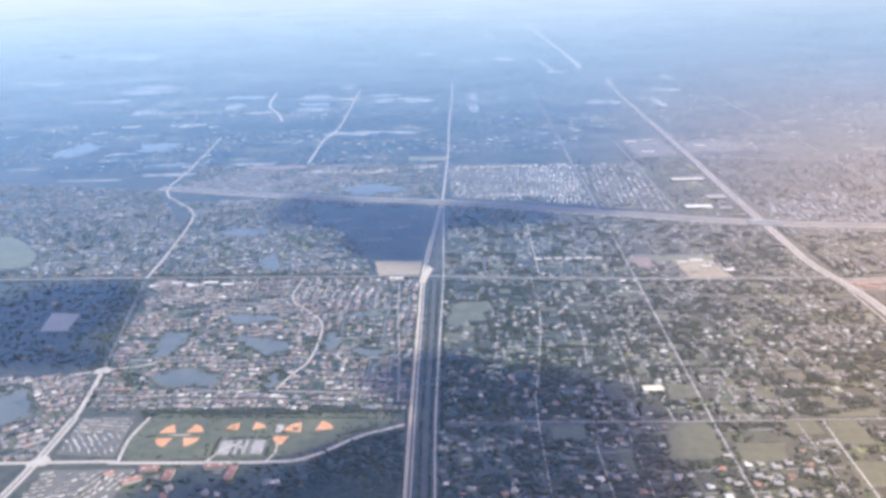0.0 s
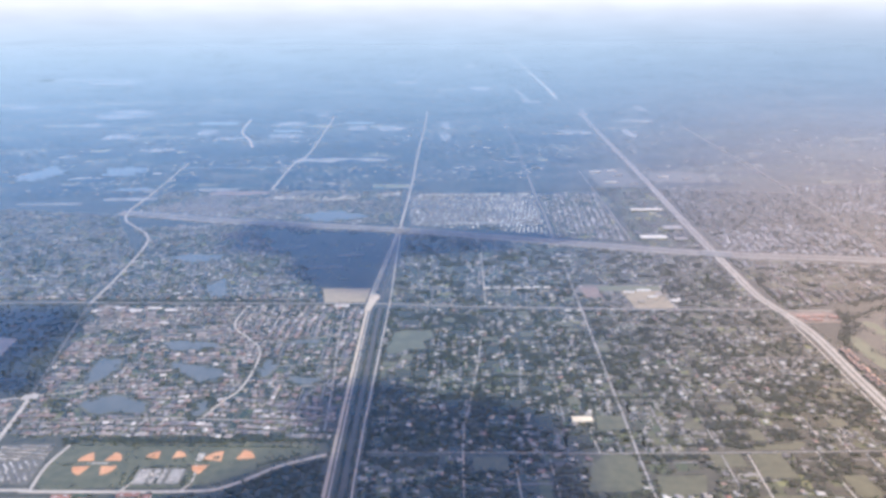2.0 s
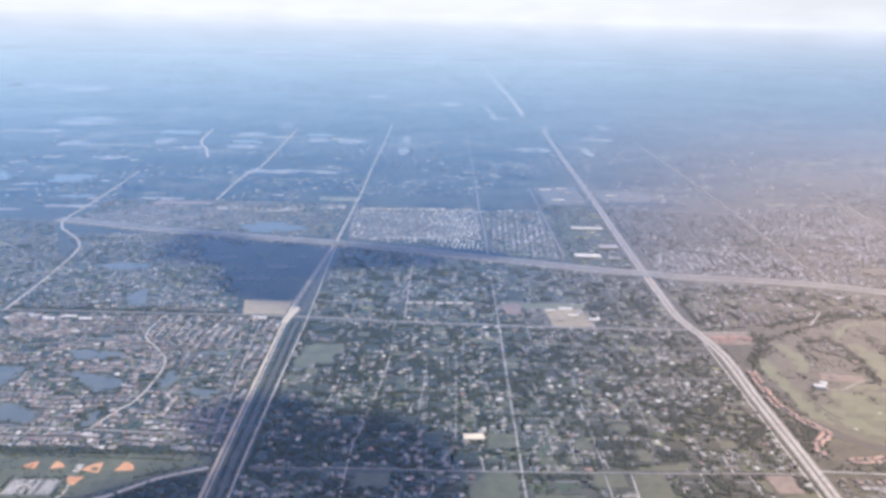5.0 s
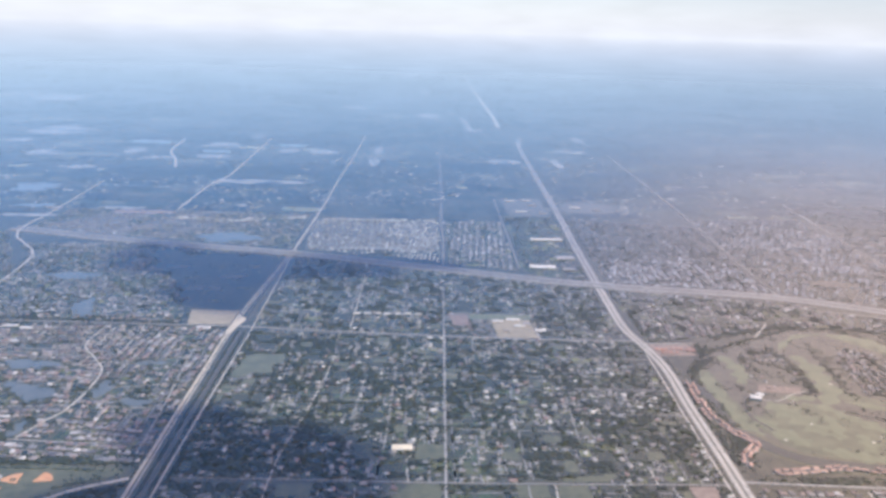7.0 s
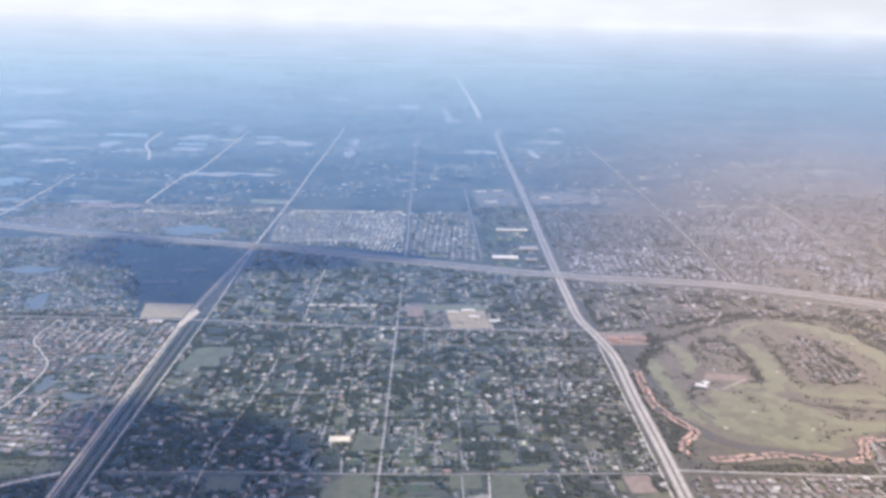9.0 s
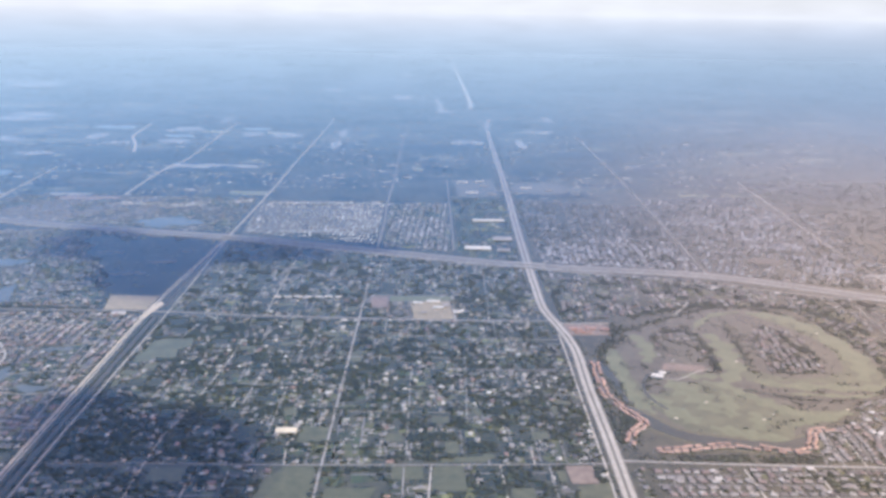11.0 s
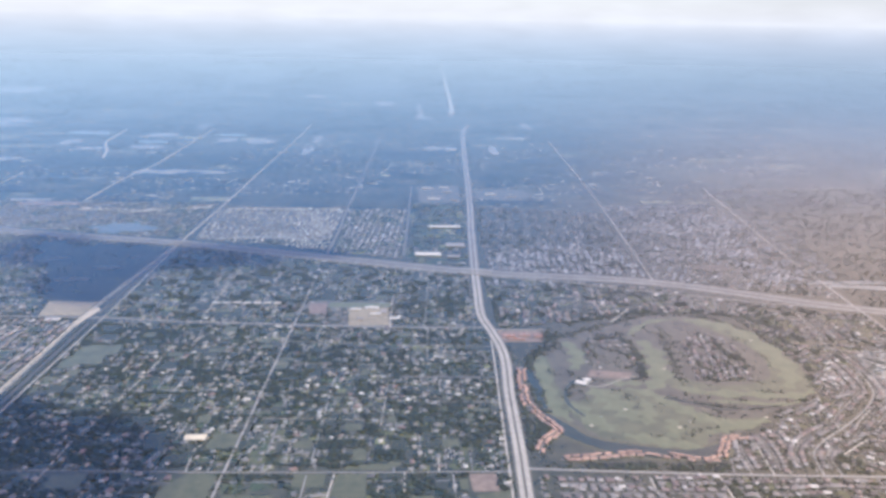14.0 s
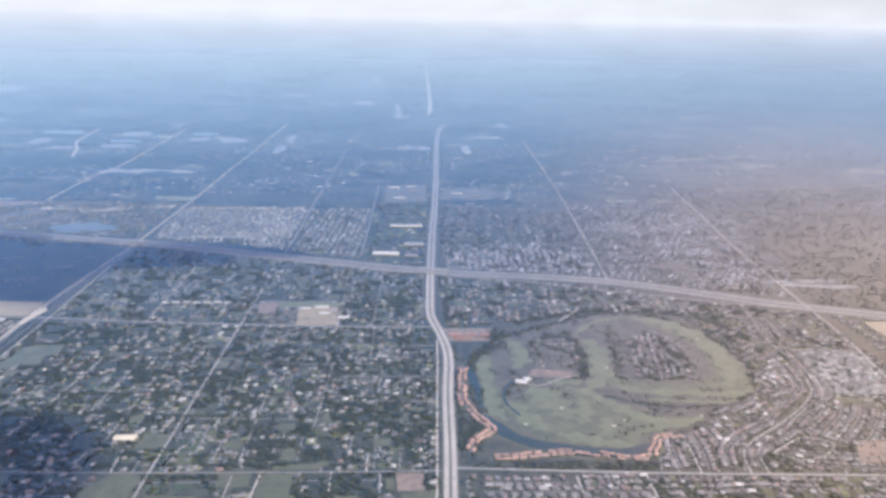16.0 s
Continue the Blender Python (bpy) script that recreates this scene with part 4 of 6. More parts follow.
def street_rows(pts, step=4.2, set_back=3.1, size=0.95, width=1.1, fill=0.92, material=None, shape=None):
    """A street with a row of houses on each side of it."""
    line = smooth(pts, 14)
    structure(ribbon("street", line, width, material or M_estate_road, 0.09, reach=width / 2), "pale estate street with houses on both sides", "road")
    for side in (-1, 1):
        walked, row = rng.uniform(0, step), shift(line, side * set_back)
        for (ax, ay), (bx, by) in zip(row, row[1:]):
            walked += math.dist((ax, ay), (bx, by))
            if walked > step:
                walked = 0
                if rng.random() < fill and not is_taken(bx, by):
                    HOMES.append((bx, by, math.degrees(math.atan2(by - ay, bx - ax)) + (180 if side < 0 else 0) + rng.normal(0, 4), size * rng.uniform(0.85, 1.15), shape))
    take_line(line, set_back + 2.2)
    STREET_LINES.append((line, set_back))


# curved streets of the eastern estates
winding = smooth([(602, 571), (600, 534), (594, 505), (579, 488), (555, 464), (541, 449), (520, 435), (507, 421), (503, 405)], 8)
for by in (-8.5, 8.5):
    street_rows(shift(winding, by)[:: 4])
street_rows([(566, 536), (575, 520), (572, 505), (558, 498)])
for k in range(4):
    a = 10 * k
    street_rows([(596 + a, 492 - 0.6 * a), (586 + a, 474 - a * 0.5), (570 + a, 458 - a * 0.6), (556 + a, 445 - a * 0.6)], size=0.9)
for k, y in enumerate((431, 419, 407)):
    street_rows([(528 + 6 * k, y + 3), (545, y - 1), (566, y - 4), (600, y - 8)] if k else [(536, 437), (548, 434), (562, 432), (572, 430)], size=0.9)
street_rows([(470, 440), (466, 425), (464, 404)])
street_rows([(484, 446), (484, 425), (480, 403)])
street_rows([(496, 452), (497, 430), (494, 403)])
for x in (604, 609, 614):
    street_rows([(x - 8, 600), (x - 2, 622), (x + 1, 650)] if x != 609 else [(x + 12, 600), (x + 14, 620), (x + 16, 648)], size=0.9)
for y, a, b in ((392, 345, 396), (382, 345, 438), (369, 345, 500), (356, 345, 520), (343, 345, 560), (330, 345, 600)):
    street_rows([(a, y), ((a + b) / 2, y - 1), (b, y - 2)], size=1.0, width=1.1)

# estates west of the canal
district([(-222, 434), (-90, 430), (-86, 560), (-118, 650), (-250, 655), (-231, 484)], 0.3, 0, 6.4, 4.1, 0.25, 0.85, 0.95, wave=2.2, turn_jitter=4)
district([(-70, 470), (-24, 470), (-20, 645), (-116, 649), (-84, 560)], 0.3, 86, 7.4, 4.1, 0.25, 0.85, 0.95, wave=1.6, turn_jitter=4)
district([(-88, 430), (-24, 427), (-24, 468), (-72, 468), (-84, 540)], 0.2, -8, 6.6, 4.1, 0.3, 0.9, 1.0, wave=1.5)
district([(-218, 407), (-187, 408), (-188, 423), (-218, 423)], 0.1, -8, 3.7, 3.5, 0.25, 0.85, 0.9, shape="mobile", turn_jitter=6, streets=False, lawn=False)
district([(-218, 390), (-186, 384), (-187, 406), (-218, 405)], 0.1, -54, 3.6, 3.5, 0.25, 0.85, 0.9, shape="mobile", turn_jitter=5, streets=False, lawn=False)
district([(-217, 369), (-192, 368), (-196, 330), (-217, 330)], 0.12, 20, 4.0, 3.8, 0.4, 0.8, 0.95, shape="mobile", turn_jitter=12, streets=False, lawn=False)
district([(-191, 369), (-168, 368), (-174, 330), (-194, 330)], 0.14, 64, 4.2, 3.7, 0.3, 0.85, 0.95, shape="mobile", turn_jitter=8, streets=False, lawn=False)
district([(-420, 382), (-228, 382), (-228, 440), (-238, 482), (-420, 470)], 0.10, 30, 6.4, 4.4, 0.6, 0.9, 1.0, wave=2)
district([(-166, 318), (-75, 318), (-80, 372), (-164, 374)], 0.3, 0, 9.0, 8, 0.6, 0.12, 1.0, wave=1.5, streets=False)
district([(-420, 490), (-250, 490), (-262, 655), (-420, 658)], 0.16, 0, 16, 12, 2, 0.1, 0.9, streets=False, lawn=False)
district([(-259, 668), (-64, 660), (-20, 700), (-6, 870), (-190, 925), (-310, 905), (-276, 857), (-264, 741)], 0.30, 12, 8.5, 5.2, 1.0, 0.6, 1.0, wave=4, lawn=True)
district([(-700, 675), (-268, 668), (-270, 800), (-330, 920), (-350, 965), (-700, 1050)], 0.30, -8, 9, 5.4, 1.0, 0.7, 1.0, wave=3)
# ranch estates: strips of woodlots and paddocks between the house lots
WOODLOTS, PADDOCKS = [], []
roads_only = taken.copy()
for poly, share in (([(0, 320), (318, 320), (321, 402), (0, 406)], 0.5), ([(0, 412), (321, 408), (326, 624), (229, 626), (3, 641)], 1.0), ([(4, 650), (318, 635), (323, 765), (160, 818), (7, 868)], 1.0),
                    ([(345, 640), (470, 672), (540, 668), (505, 730), (342, 765)], 0.8)):
    p = np.array(poly)
    y = p[:, 1].min() + 3
    while y < p[:, 1].max():
        deep = rng.uniform(6, 15)
        x = p[:, 0].min()
        while x < p[:, 0].max():
            long = rng.uniform(5, 15)
            kind = rng.random() - 0.25 * noise.noise((x * 0.014, y * 0.02, 7.7))
            box = rect(x, y, x + long * rng.uniform(0.8, 0.96), y + deep * rng.uniform(0.55, 0.95))
            mid_x, mid_y = np.array([x + long / 2]), np.array([y + deep / 2])
            if inside(poly, mid_x, mid_y)[0]:
                if kind < (0.17 if y > 480 else 0.3):
                    WOODLOTS.append(box)
                elif kind > (0.86 if y > 410 else 0.95):
                    PADDOCKS.append(box)
            x += long
        y += deep
for box in WOODLOTS + PADDOCKS:
    take_poly(box)
# ranch houses
district([(-3, 320), (319, 320), (322, 402), (-3, 406)], 0.5, 0, 9.5, 7.0, 1.8, 0.75, 0.9)
district([(-3, 411), (321, 405), (327, 625), (229, 627), (2, 642)], 0.55, 89, 7.6, 6.2, 1.3, 0.82, 0.86)
district([(2, 648), (320, 632), (325, 770), (160, 822), (4, 872)], 0.36, 88, 7.8, 6.2, 1.2, 0.9, 0.84)
# east of the arterial road
district([(336, 300), (680, 300), (680, 388), (336, 401)], 0.5, 0, 6.2, 4.2, 0.3, 0.7, 0.95, wave=1.0)
district([(450, 403), (505, 400), (515, 430), (556, 470), (500, 462), (478, 442), (455, 425)], 0.2, 75, 6.0, 4.0, 0.4, 0.7, 0.9)
district([(512, 400), (676, 392), (676, 660), (612, 660), (612, 560), (596, 497), (560, 460), (515, 424)], 0.85, -12, 6.6, 4.3, 0.3, 0.45, 0.9, wave=1.5)
district([(619, 577), (661, 576), (668, 533), (645, 496), (594, 497), (611, 534)], 0.03, -4, 4.6, 3.5, 0.2, 0.95, 0.9, shape="mobile", turn_jitter=2, streets=False)
district([(340, 625), (470, 668), (540, 662), (560, 700), (505, 735), (338, 770)], 0.3, 85, 7.5, 5.0, 0.7, 0.7, 1.0, wave=1.0)
district([(565, 540), (608, 560), (608, 660), (560, 690), (548, 655), (562, 600)], 0.8, 40, 7, 4.6, 0.4, 0.5, 0.95, wave=1)
district([(474, 525), (512, 522), (524, 560), (525, 600), (508, 618), (486, 600)], 0.95, 80, 5.4, 4.2, 0.4, 0.7, 0.88)
district([(395, 548), (440, 545), (440, 610), (410, 605), (396, 580)], 0.35, 10, 9, 7, 0.8, 0.5, 1.0)
district([(345, 795), (505, 765), (528, 1050), (352, 1090)], 0.3, 84, 8, 5, 0.6, 0.38, 1.0, wave=1, lawn=False)
district([(348, 795), (505, 765), (512, 850), (352, 900)], 0.24, 84, 7.4, 4.6, 0.5, 0.6, 1.0, wave=2, lawn=False)
district([(516, 762), (676, 700), (690, 950), (705, 1110), (536, 1090)], 0.26, 62, 7.6, 4.8, 0.5, 0.6, 1.0, wave=2, lawn=False)
district([(560, 1000), (700, 1000), (770, 1030), (705, 760), (640, 740)], 0.24, 20, 8, 5, 0.5, 0.4, 1.05, wave=2, lawn=False)
district([(690, 680), (1000, 600), (1150, 1250), (730, 1200)], 0.25, 10, 12, 9, 1, 0.1, 1.0, lawn=False, streets=False)
district([(688, 390), (900, 380), (900, 590), (690, 655)], 0.16, 0, 7, 5, 0.6, 0.8, 1.0, wave=2)
district([(550, 502), (589, 504), (606, 535), (607, 558), (566, 543)], 0.2, 35, 6.6, 4.4, 0.4, 0.85, 0.95, wave=1)
district([(505, 468), (555, 470), (588, 501), (548, 499)], 0.25, 40, 6.6, 4.4, 0.4, 0.8, 0.95)
district([(338, 408), (448, 402), (452, 411), (340, 414)], 0.8, 0, 30, 40, 0.6, 0.05, 0.95, streets=False, lawn=False)
district([(545, 700), (672, 668), (664, 592), (618, 602), (606, 660)], 0.5, 70, 8, 5, 0.4, 0.4, 0.95, streets=False, lawn=False)
# north of the highway
district([(10, 1064), (120, 1066), (118, 880), (16, 902)], 0.2, 80, 6.2, 4.6, 1.2, 0.5, 1.3, shape="mobile", turn_jitter=35, streets=False, lawn=False, wave=5)
district([(120, 1066), (176, 1066), (170, 862), (118, 880)], 0.06, 80, 4.8, 4.4, 0.5, 0.75, 1.25, shape="mobile", turn_jitter=8, streets=False, lawn=False, wave=1)
district([(20, 1052), (172, 1055), (172, 1064), (20, 1062)], 0.02, 70, 4.6, 4.6, 0.2, 0.9, 2.0, shape="mobile", turn_jitter=6, streets=False, lawn=False)
district([(-172, 1060), (-172, 1046), (-98, 1034), (-62, 1044), (-4, 1060), (-4, 1074), (-70, 1060), (-100, 1050)], 0.02, 70, 4.8, 4.8, 0.3, 0.85, 1.9, shape="mobile", turn_jitter=8, streets=False, lawn=False)
district([(184, 1064), (260, 1064), (254, 832), (180, 850)], 0.2, 85, 7.5, 5, 0.5, 0.8, 1.1)
district([(268, 1095), (342, 1095), (326, 800), (262, 820)], 0.2, 0, 14, 10, 1.5, 0.35, 1.4)
district([(-330, 1095), (0, 1090), (-2, 905), (-200, 950), (-335, 990)], 0.16, -8, 8, 5, 0.8, 0.75, 1.0)


def put_mesh(name, items, shape_sets, mats, label, category):
    """Many houses joined into one mesh: walls with the first material, roofs with the second."""
    vs, fs, idx, base = [], [], [], 0
    for x, y, turn, size, k in items:
        c, s = math.cos(radians(turn)) * size, math.sin(radians(turn)) * size
        for which, (v, f) in enumerate(shape_sets[k]):
            vs += [(x + px * c - py * s, y + px * s + py * c, pz * size * (0.32 if y > 680 else 0.7)) for px, py, pz in v]
            fs += [tuple(i + base for i in q) for q in f]
            idx += [which] * len(f)
            base += len(v)
    ob = mesh_object(name, vs, fs, mats)
    ob.data.polygons.foreach_set("material_index", idx)
    return tagged(ob, label, category, kind="stuff")


ALL_SHAPES = {i: sh for i, sh in enumerate(SHAPES)} | {"mobile": MOBILE[0]}
homes = [(x, y, t, s, (int(rng.integers(0, len(SHAPES))) if k is None else k)) for x, y, t, s, k in HOMES]
near = [h for h in homes if h[1] < 425 and -215 < h[0] < 520 and h[4] != "mobile"]
near.sort(key=lambda h: h[1] + 0.04 * abs(h[0] - 150))
near = near[:300]
chosen = set(map(id, near))
trailers = [h for h in homes if h[4] == "mobile" and h[1] < 430 and h[0] < 0]
chosen |= set(map(id, trailers))
rest = [h for h in homes if id(h) not in chosen]
warm = [h for h in rest if h[0] > 336 and h[1] < 740 and h[4] != "mobile"]
rest = [h for h in rest if not (h[0] > 336 and h[1] < 740 and h[4] != "mobile")]
put_mesh("eastern_houses", warm, ALL_SHAPES, [M_wall_mix, M_roof_warm], "many single-storey houses with brown and terracotta roofs", "houses")
homes_on_wheels = [h for h in rest if h[4] == "mobile"]
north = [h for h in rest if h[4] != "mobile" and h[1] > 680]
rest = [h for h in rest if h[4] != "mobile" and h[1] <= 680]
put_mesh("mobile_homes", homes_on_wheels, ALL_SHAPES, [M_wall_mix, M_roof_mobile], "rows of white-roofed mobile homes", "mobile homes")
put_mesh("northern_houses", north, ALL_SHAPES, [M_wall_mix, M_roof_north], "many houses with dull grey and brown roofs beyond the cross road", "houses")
ranch = [h for h in rest if h[0] > -4]
rest = [h for h in rest if h[0] <= -4]
put_mesh("ranch_houses", ranch, ALL_SHAPES, [M_wall_mix, M_roof_ranch], "many scattered ranch houses with white, grey and tan roofs", "houses")
put_mesh("estate_houses", rest, ALL_SHAPES, [M_wall_mix, M_roof_mix], "many single-storey houses with pale and terracotta roofs", "houses")
HOUSE_KINDS = {}
roofs = ["white", "grey", "tan", "terracotta"]
for h in near:
    x, y, turn, size, k = h
    tone = roofs[int(rng.choice(4, p=[0.2, 0.38, 0.33, 0.09] if x > -30 else [0.08, 0.32, 0.3, 0.3]))]
    where = pose(x, y, 0, 0, 0, turn)
    if (k, tone) not in HOUSE_KINDS:
        thing = new("house")
        (wv, wf), (rv, rf) = SHAPES[k]
        mesh_object("wall", wv, wf, M_stucco, thing)
        tagged(mesh_object("roof", rv, rf, M_roof[tone], thing), tone + " hipped roof")
        tagged(thing, f"single-storey stucco house with a {tone} hipped roof", "house", "houses of the near estates")
        thing.scale = (size, size, size)
        HOUSE_KINDS[k, tone] = thing
        thing.matrix_basis = where @ Matrix.Diagonal((size, size, size, 1))
    else:
        copy_thing(HOUSE_KINDS[k, tone], where)

first = None
for x, y, turn, size, k in trailers:
    where = pose(x, y, 0, 0, 0, turn)
    if first is None:
        first = new("mobile_home")
        (wv, wf), (rv, rf) = MOBILE[0]
        mesh_object("wall", wv, wf, M_stucco, first)
        tagged(mesh_object("roof", rv, rf, M_roof_trailer, first), "shallow metal roof")
        tagged(first, "long narrow mobile home with a pale metal roof", "mobile home", "mobile homes beside the park")
        first.matrix_basis = where @ Matrix.Diagonal((size, size, size, 1))
    else:
        copy_thing(first, where)

# lawns of the lots and the small streets
for k, box in enumerate(PADDOCKS):
    structure(slab("paddock", box, M_lawn if k % 3 else M_field, 0.046, mask=False), "mown green paddock between the ranch lots", "paddock")
lv, lf, lawn_layers = [], [], Layers(len(LAWNS))
for x, y, turn, l, w in LAWNS:
    c, s = math.cos(radians(turn)) / 2, math.sin(radians(turn)) / 2
    z = 0.012 + 0.4 * lawn_layers.put(x, y, (abs(l * c) + abs(w * s)), (abs(l * s) + abs(w * c)))
    lf.append(tuple(range(len(lv), len(lv) + 4)))
    lv += [(x + a * l * c - b * w * s, y + a * l * s + b * w * c, z) for a, b in ((-1, -1), (1, -1), (1, 1), (-1, 1))]
tagged(mesh_object("lawns", lv, lf, M_lawn), "patchwork of green and dry house lots", "lawns", kind="stuff")
lv, lf = [], []
for x, y, turn, l in STREETS:
    c, s = math.cos(radians(turn)) / 2, math.sin(radians(turn)) / 2
    w = 1.25
    lf.append(tuple(range(len(lv), len(lv) + 4)))
    lv += [(x + a * l * c - b * w * s, y + a * l * s + b * w * c, 0.045) for a, b in ((-1, -1), (1, -1), (1, 1), (-1, 1))]
dv, df = [], []
for x, y, turn, size, k in homes:
    if k == "mobile" or y > 780 or rng.random() < 0.25:
        continue
    a = radians(turn)
    c, sn, l, w, o = math.cos(a), math.sin(a), rng.uniform(1.6, 3.4), rng.uniform(0.7, 1.5), rng.uniform(-1.2, 1.2)
    if x > -4 and y > 405:
        l, w = rng.uniform(2.5, 6.0), rng.uniform(0.35, 0.7)
        if rng.random() < 0.55:
            c, sn = -sn, c
    df.append(tuple(range(len(dv), len(dv) + 4)))
    z = 0.038 + 0.005 * rng.random()
    dv += [(x + (o + p * w / 2) * c + (1.2 + q * l) * sn, y + (o + p * w / 2) * sn - (1.2 + q * l) * c, z) for p, q in ((-1, 0), (-1, 1), (1, 1), (1, 0))]
pv, pf = [], []
for x, y, turn, size, k in homes:
    if k == "mobile" or x < -4 or x > 330 or y > 780 or rng.random() < 0.2:
        continue
    cx, cy, r0, a0, sweep = x + rng.uniform(-2.4, 2.4), y + rng.uniform(-2.8, 2.8), rng.uniform(1.0, 2.5), rng.uniform(0, math.tau), rng.uniform(1.2, 4.2)
    wide, z, base = rng.uniform(0.3, 0.55), 0.044 + 0.004 * rng.random(), len(pv)
    for q in range(7):
        a = a0 + sweep * q / 6
        pv += [(cx + (r0 + d) * math.cos(a), cy + (r0 + d) * 1.3 * math.sin(a), z) for d in (0, wide)]
    pf += [(base + 2 * q, base + 2 * q + 1, base + 2 * q + 3, base + 2 * q + 2) for q in range(6)]
tagged(mesh_object("turning_drives", pv, pf, M_light_road), "pale curved drives round the ranch houses", "driveways", kind="stuff")
tagged(mesh_object("driveways", dv, df, M_light_road), "pale concrete driveways in front of the houses", "driveways", kind="stuff")
tagged(mesh_object("estate_streets", lv, lf, M_estate_road), "narrow grey streets between the houses", "streets", kind="stuff")


# ---------------------------------------------------------------- larger buildings
def hall(name, x, y, l, w, h, turn, roof, label, category, units=2, rise=0.0):
    thing = new(name)
    h *= 0.4 if y > 600 else 0.8
    bm = bmesh.new()
    bmesh.ops.create_cube(bm, size=1, matrix=pose(0, 0, h / 2 - 0.05) @ Matrix.Diagonal((l, w, h, 1)))
    part("wall", bm, M_hall_wall, thing)
    bm = bmesh.new()
    bmesh.ops.create_cube(bm, size=1, matrix=pose(0, 0, h + 0.05) @ Matrix.Diagonal((l + 0.3, w + 0.3, 0.2, 1)))
    if rise:
        for v in bm.verts:
            if v.co.z > h + 0.1:
                v.co.y *= 0.05
                v.co.z += rise
    r = part("roof", bm, roof, thing)
    if not rise:
        for k in range(units):
            bm = bmesh.new()
            bmesh.ops.create_cube(bm, size=1, matrix=pose(l * ((k + 0.5) / units - 0.5), w * (0.2 if k % 2 else -0.15), h + 0.25) @ Matrix.Diagonal((min(1.6, l / 6), 1.1, 0.3, 1)))
            part("roof_unit", bm, M_hall_wall, r)
    thing.matrix_basis = pose(x, y, 0, 0, 0, turn)
    take_poly([(x - l / 2, y - w / 2), (x + l / 2, y - w / 2), (x + l / 2, y + w / 2), (x - l / 2, y + w / 2)])
    return tagged(thing, label, category)


hall("barn", 130.2, 444, 12.5, 6.5, 1.7, 0, M_cream, "cream metal-roofed barn standing among green plots", "barn", rise=0.7)
hall("warehouse", 284, 846, 29, 11, 2.4, -3, M_white, "long white flat-roofed warehouse beside the highway", "warehouse", 4)
hall("warehouse", 316, 884, 22, 14, 2.2, 0, M_roof["grey"], "grey flat-roofed warehouse beside the arterial road", "warehouse", 3)
hall("warehouse", 308, 968, 40, 9, 2.2, 0, M_white, "white flat-roofed warehouse in dry ground", "warehouse", 4)
hall("warehouse", 312, 838, 14, 9, 2.0, -8, M_roof["grey"], "grey warehouse beside the highway ramp", "warehouse", 2)
for x, y, l, w, t in ((215, 672, 9, 4, 0), (229, 676, 12, 5, 0), (240, 666, 6, 8, 0), (233, 660, 9, 4, 0), (220, 648, 5, 4, 0), (250, 650, 9, 4, 0)):
    hall("school_building", x, y, l, w, 1.3, t, M_white if l > 8 else M_roof["tan"], "pale flat-roofed school building on paved ground", "school", 2)
for k in range(7):
    hall("apartment_block", 88 + k * 9.2, 687 + (k % 3) * 0.7, 6.4, 3.0, 1.4, 0, M_white, "white-roofed apartment block in a row", "apartment block", 2)
for x, y, l, w in ((345, 610, 10, 4), (358, 611, 9, 4), (369, 609, 7, 5), (350, 603, 14, 3)):
    hall("shop_row", x, y, l, w, 1.3, -2, M_roof["terracotta"], "reddish-roofed shop row beside the arterial road", "shop", 2)
for x, y, l, w, t in ((386, 519, 8, 5, -20), (391, 524, 5, 4, 20)):
    hall("clubhouse", x, y, l, w, 1.6, t, M_white, "white-roofed golf clubhouse beside a car park", "clubhouse", 2)
for x, y, l, w, t in ((-148, 363, 5, 9, 0), (-166, 359, 10, 4, 25), (-115, 364, 4, 12, -6), (-125, 370, 12, 3.5, 0), (-160, 369, 10, 3.5, 0), (-180, 365, 5, 4, 30)):
    hall("apartment_block", x, y, l, w, 1.6, t, M_roof["terracotta"], "terracotta-roofed apartment block beside the park", "apartment block", 2)
for x, y, l in ((-40, 646, 12), (-230, 646, 9), (-215, 640, 10), (-200, 646, 12), (-185, 641, 10), (-248, 640, 7)):
    hall("shop_row", x, y, l, 4, 1.3, 0, M_white, "pale flat-roofed shop row beside the cross road", "shop", 2)


for x, y, l, w in ((292, 1205, 16, 6), (322, 1180, 12, 7), (300, 1132, 18, 6), (330, 1122, 10, 6), (318, 1212, 14, 5), (385, 1165, 16, 6), (415, 1150, 12, 6)):
    hall("warehouse", x, y, l, w, 0.9, 0, M_white if l > 13 else M_roof["grey"], "pale far warehouse on cleared ground", "warehouse", 2)


def townhouse(x, y, turn):
    thing = new("townhouse")
    (wv, wf), (rv, rf) = box_roof(4.2, 2.1, 0.9, 0.5, 0.2, 0.3)
    mesh_object("wall", wv, wf, M_stucco, thing)
    tagged(mesh_object("roof", rv, rf, M_roof_town, thing), "salmon tiled roof")
    thing.matrix_basis = pose(x, y, 0, 0, 0, turn)
    return tagged(thing, "two-storey townhouse with a salmon tiled roof by the golf lake", "townhouse", "townhouses round the golf lake")


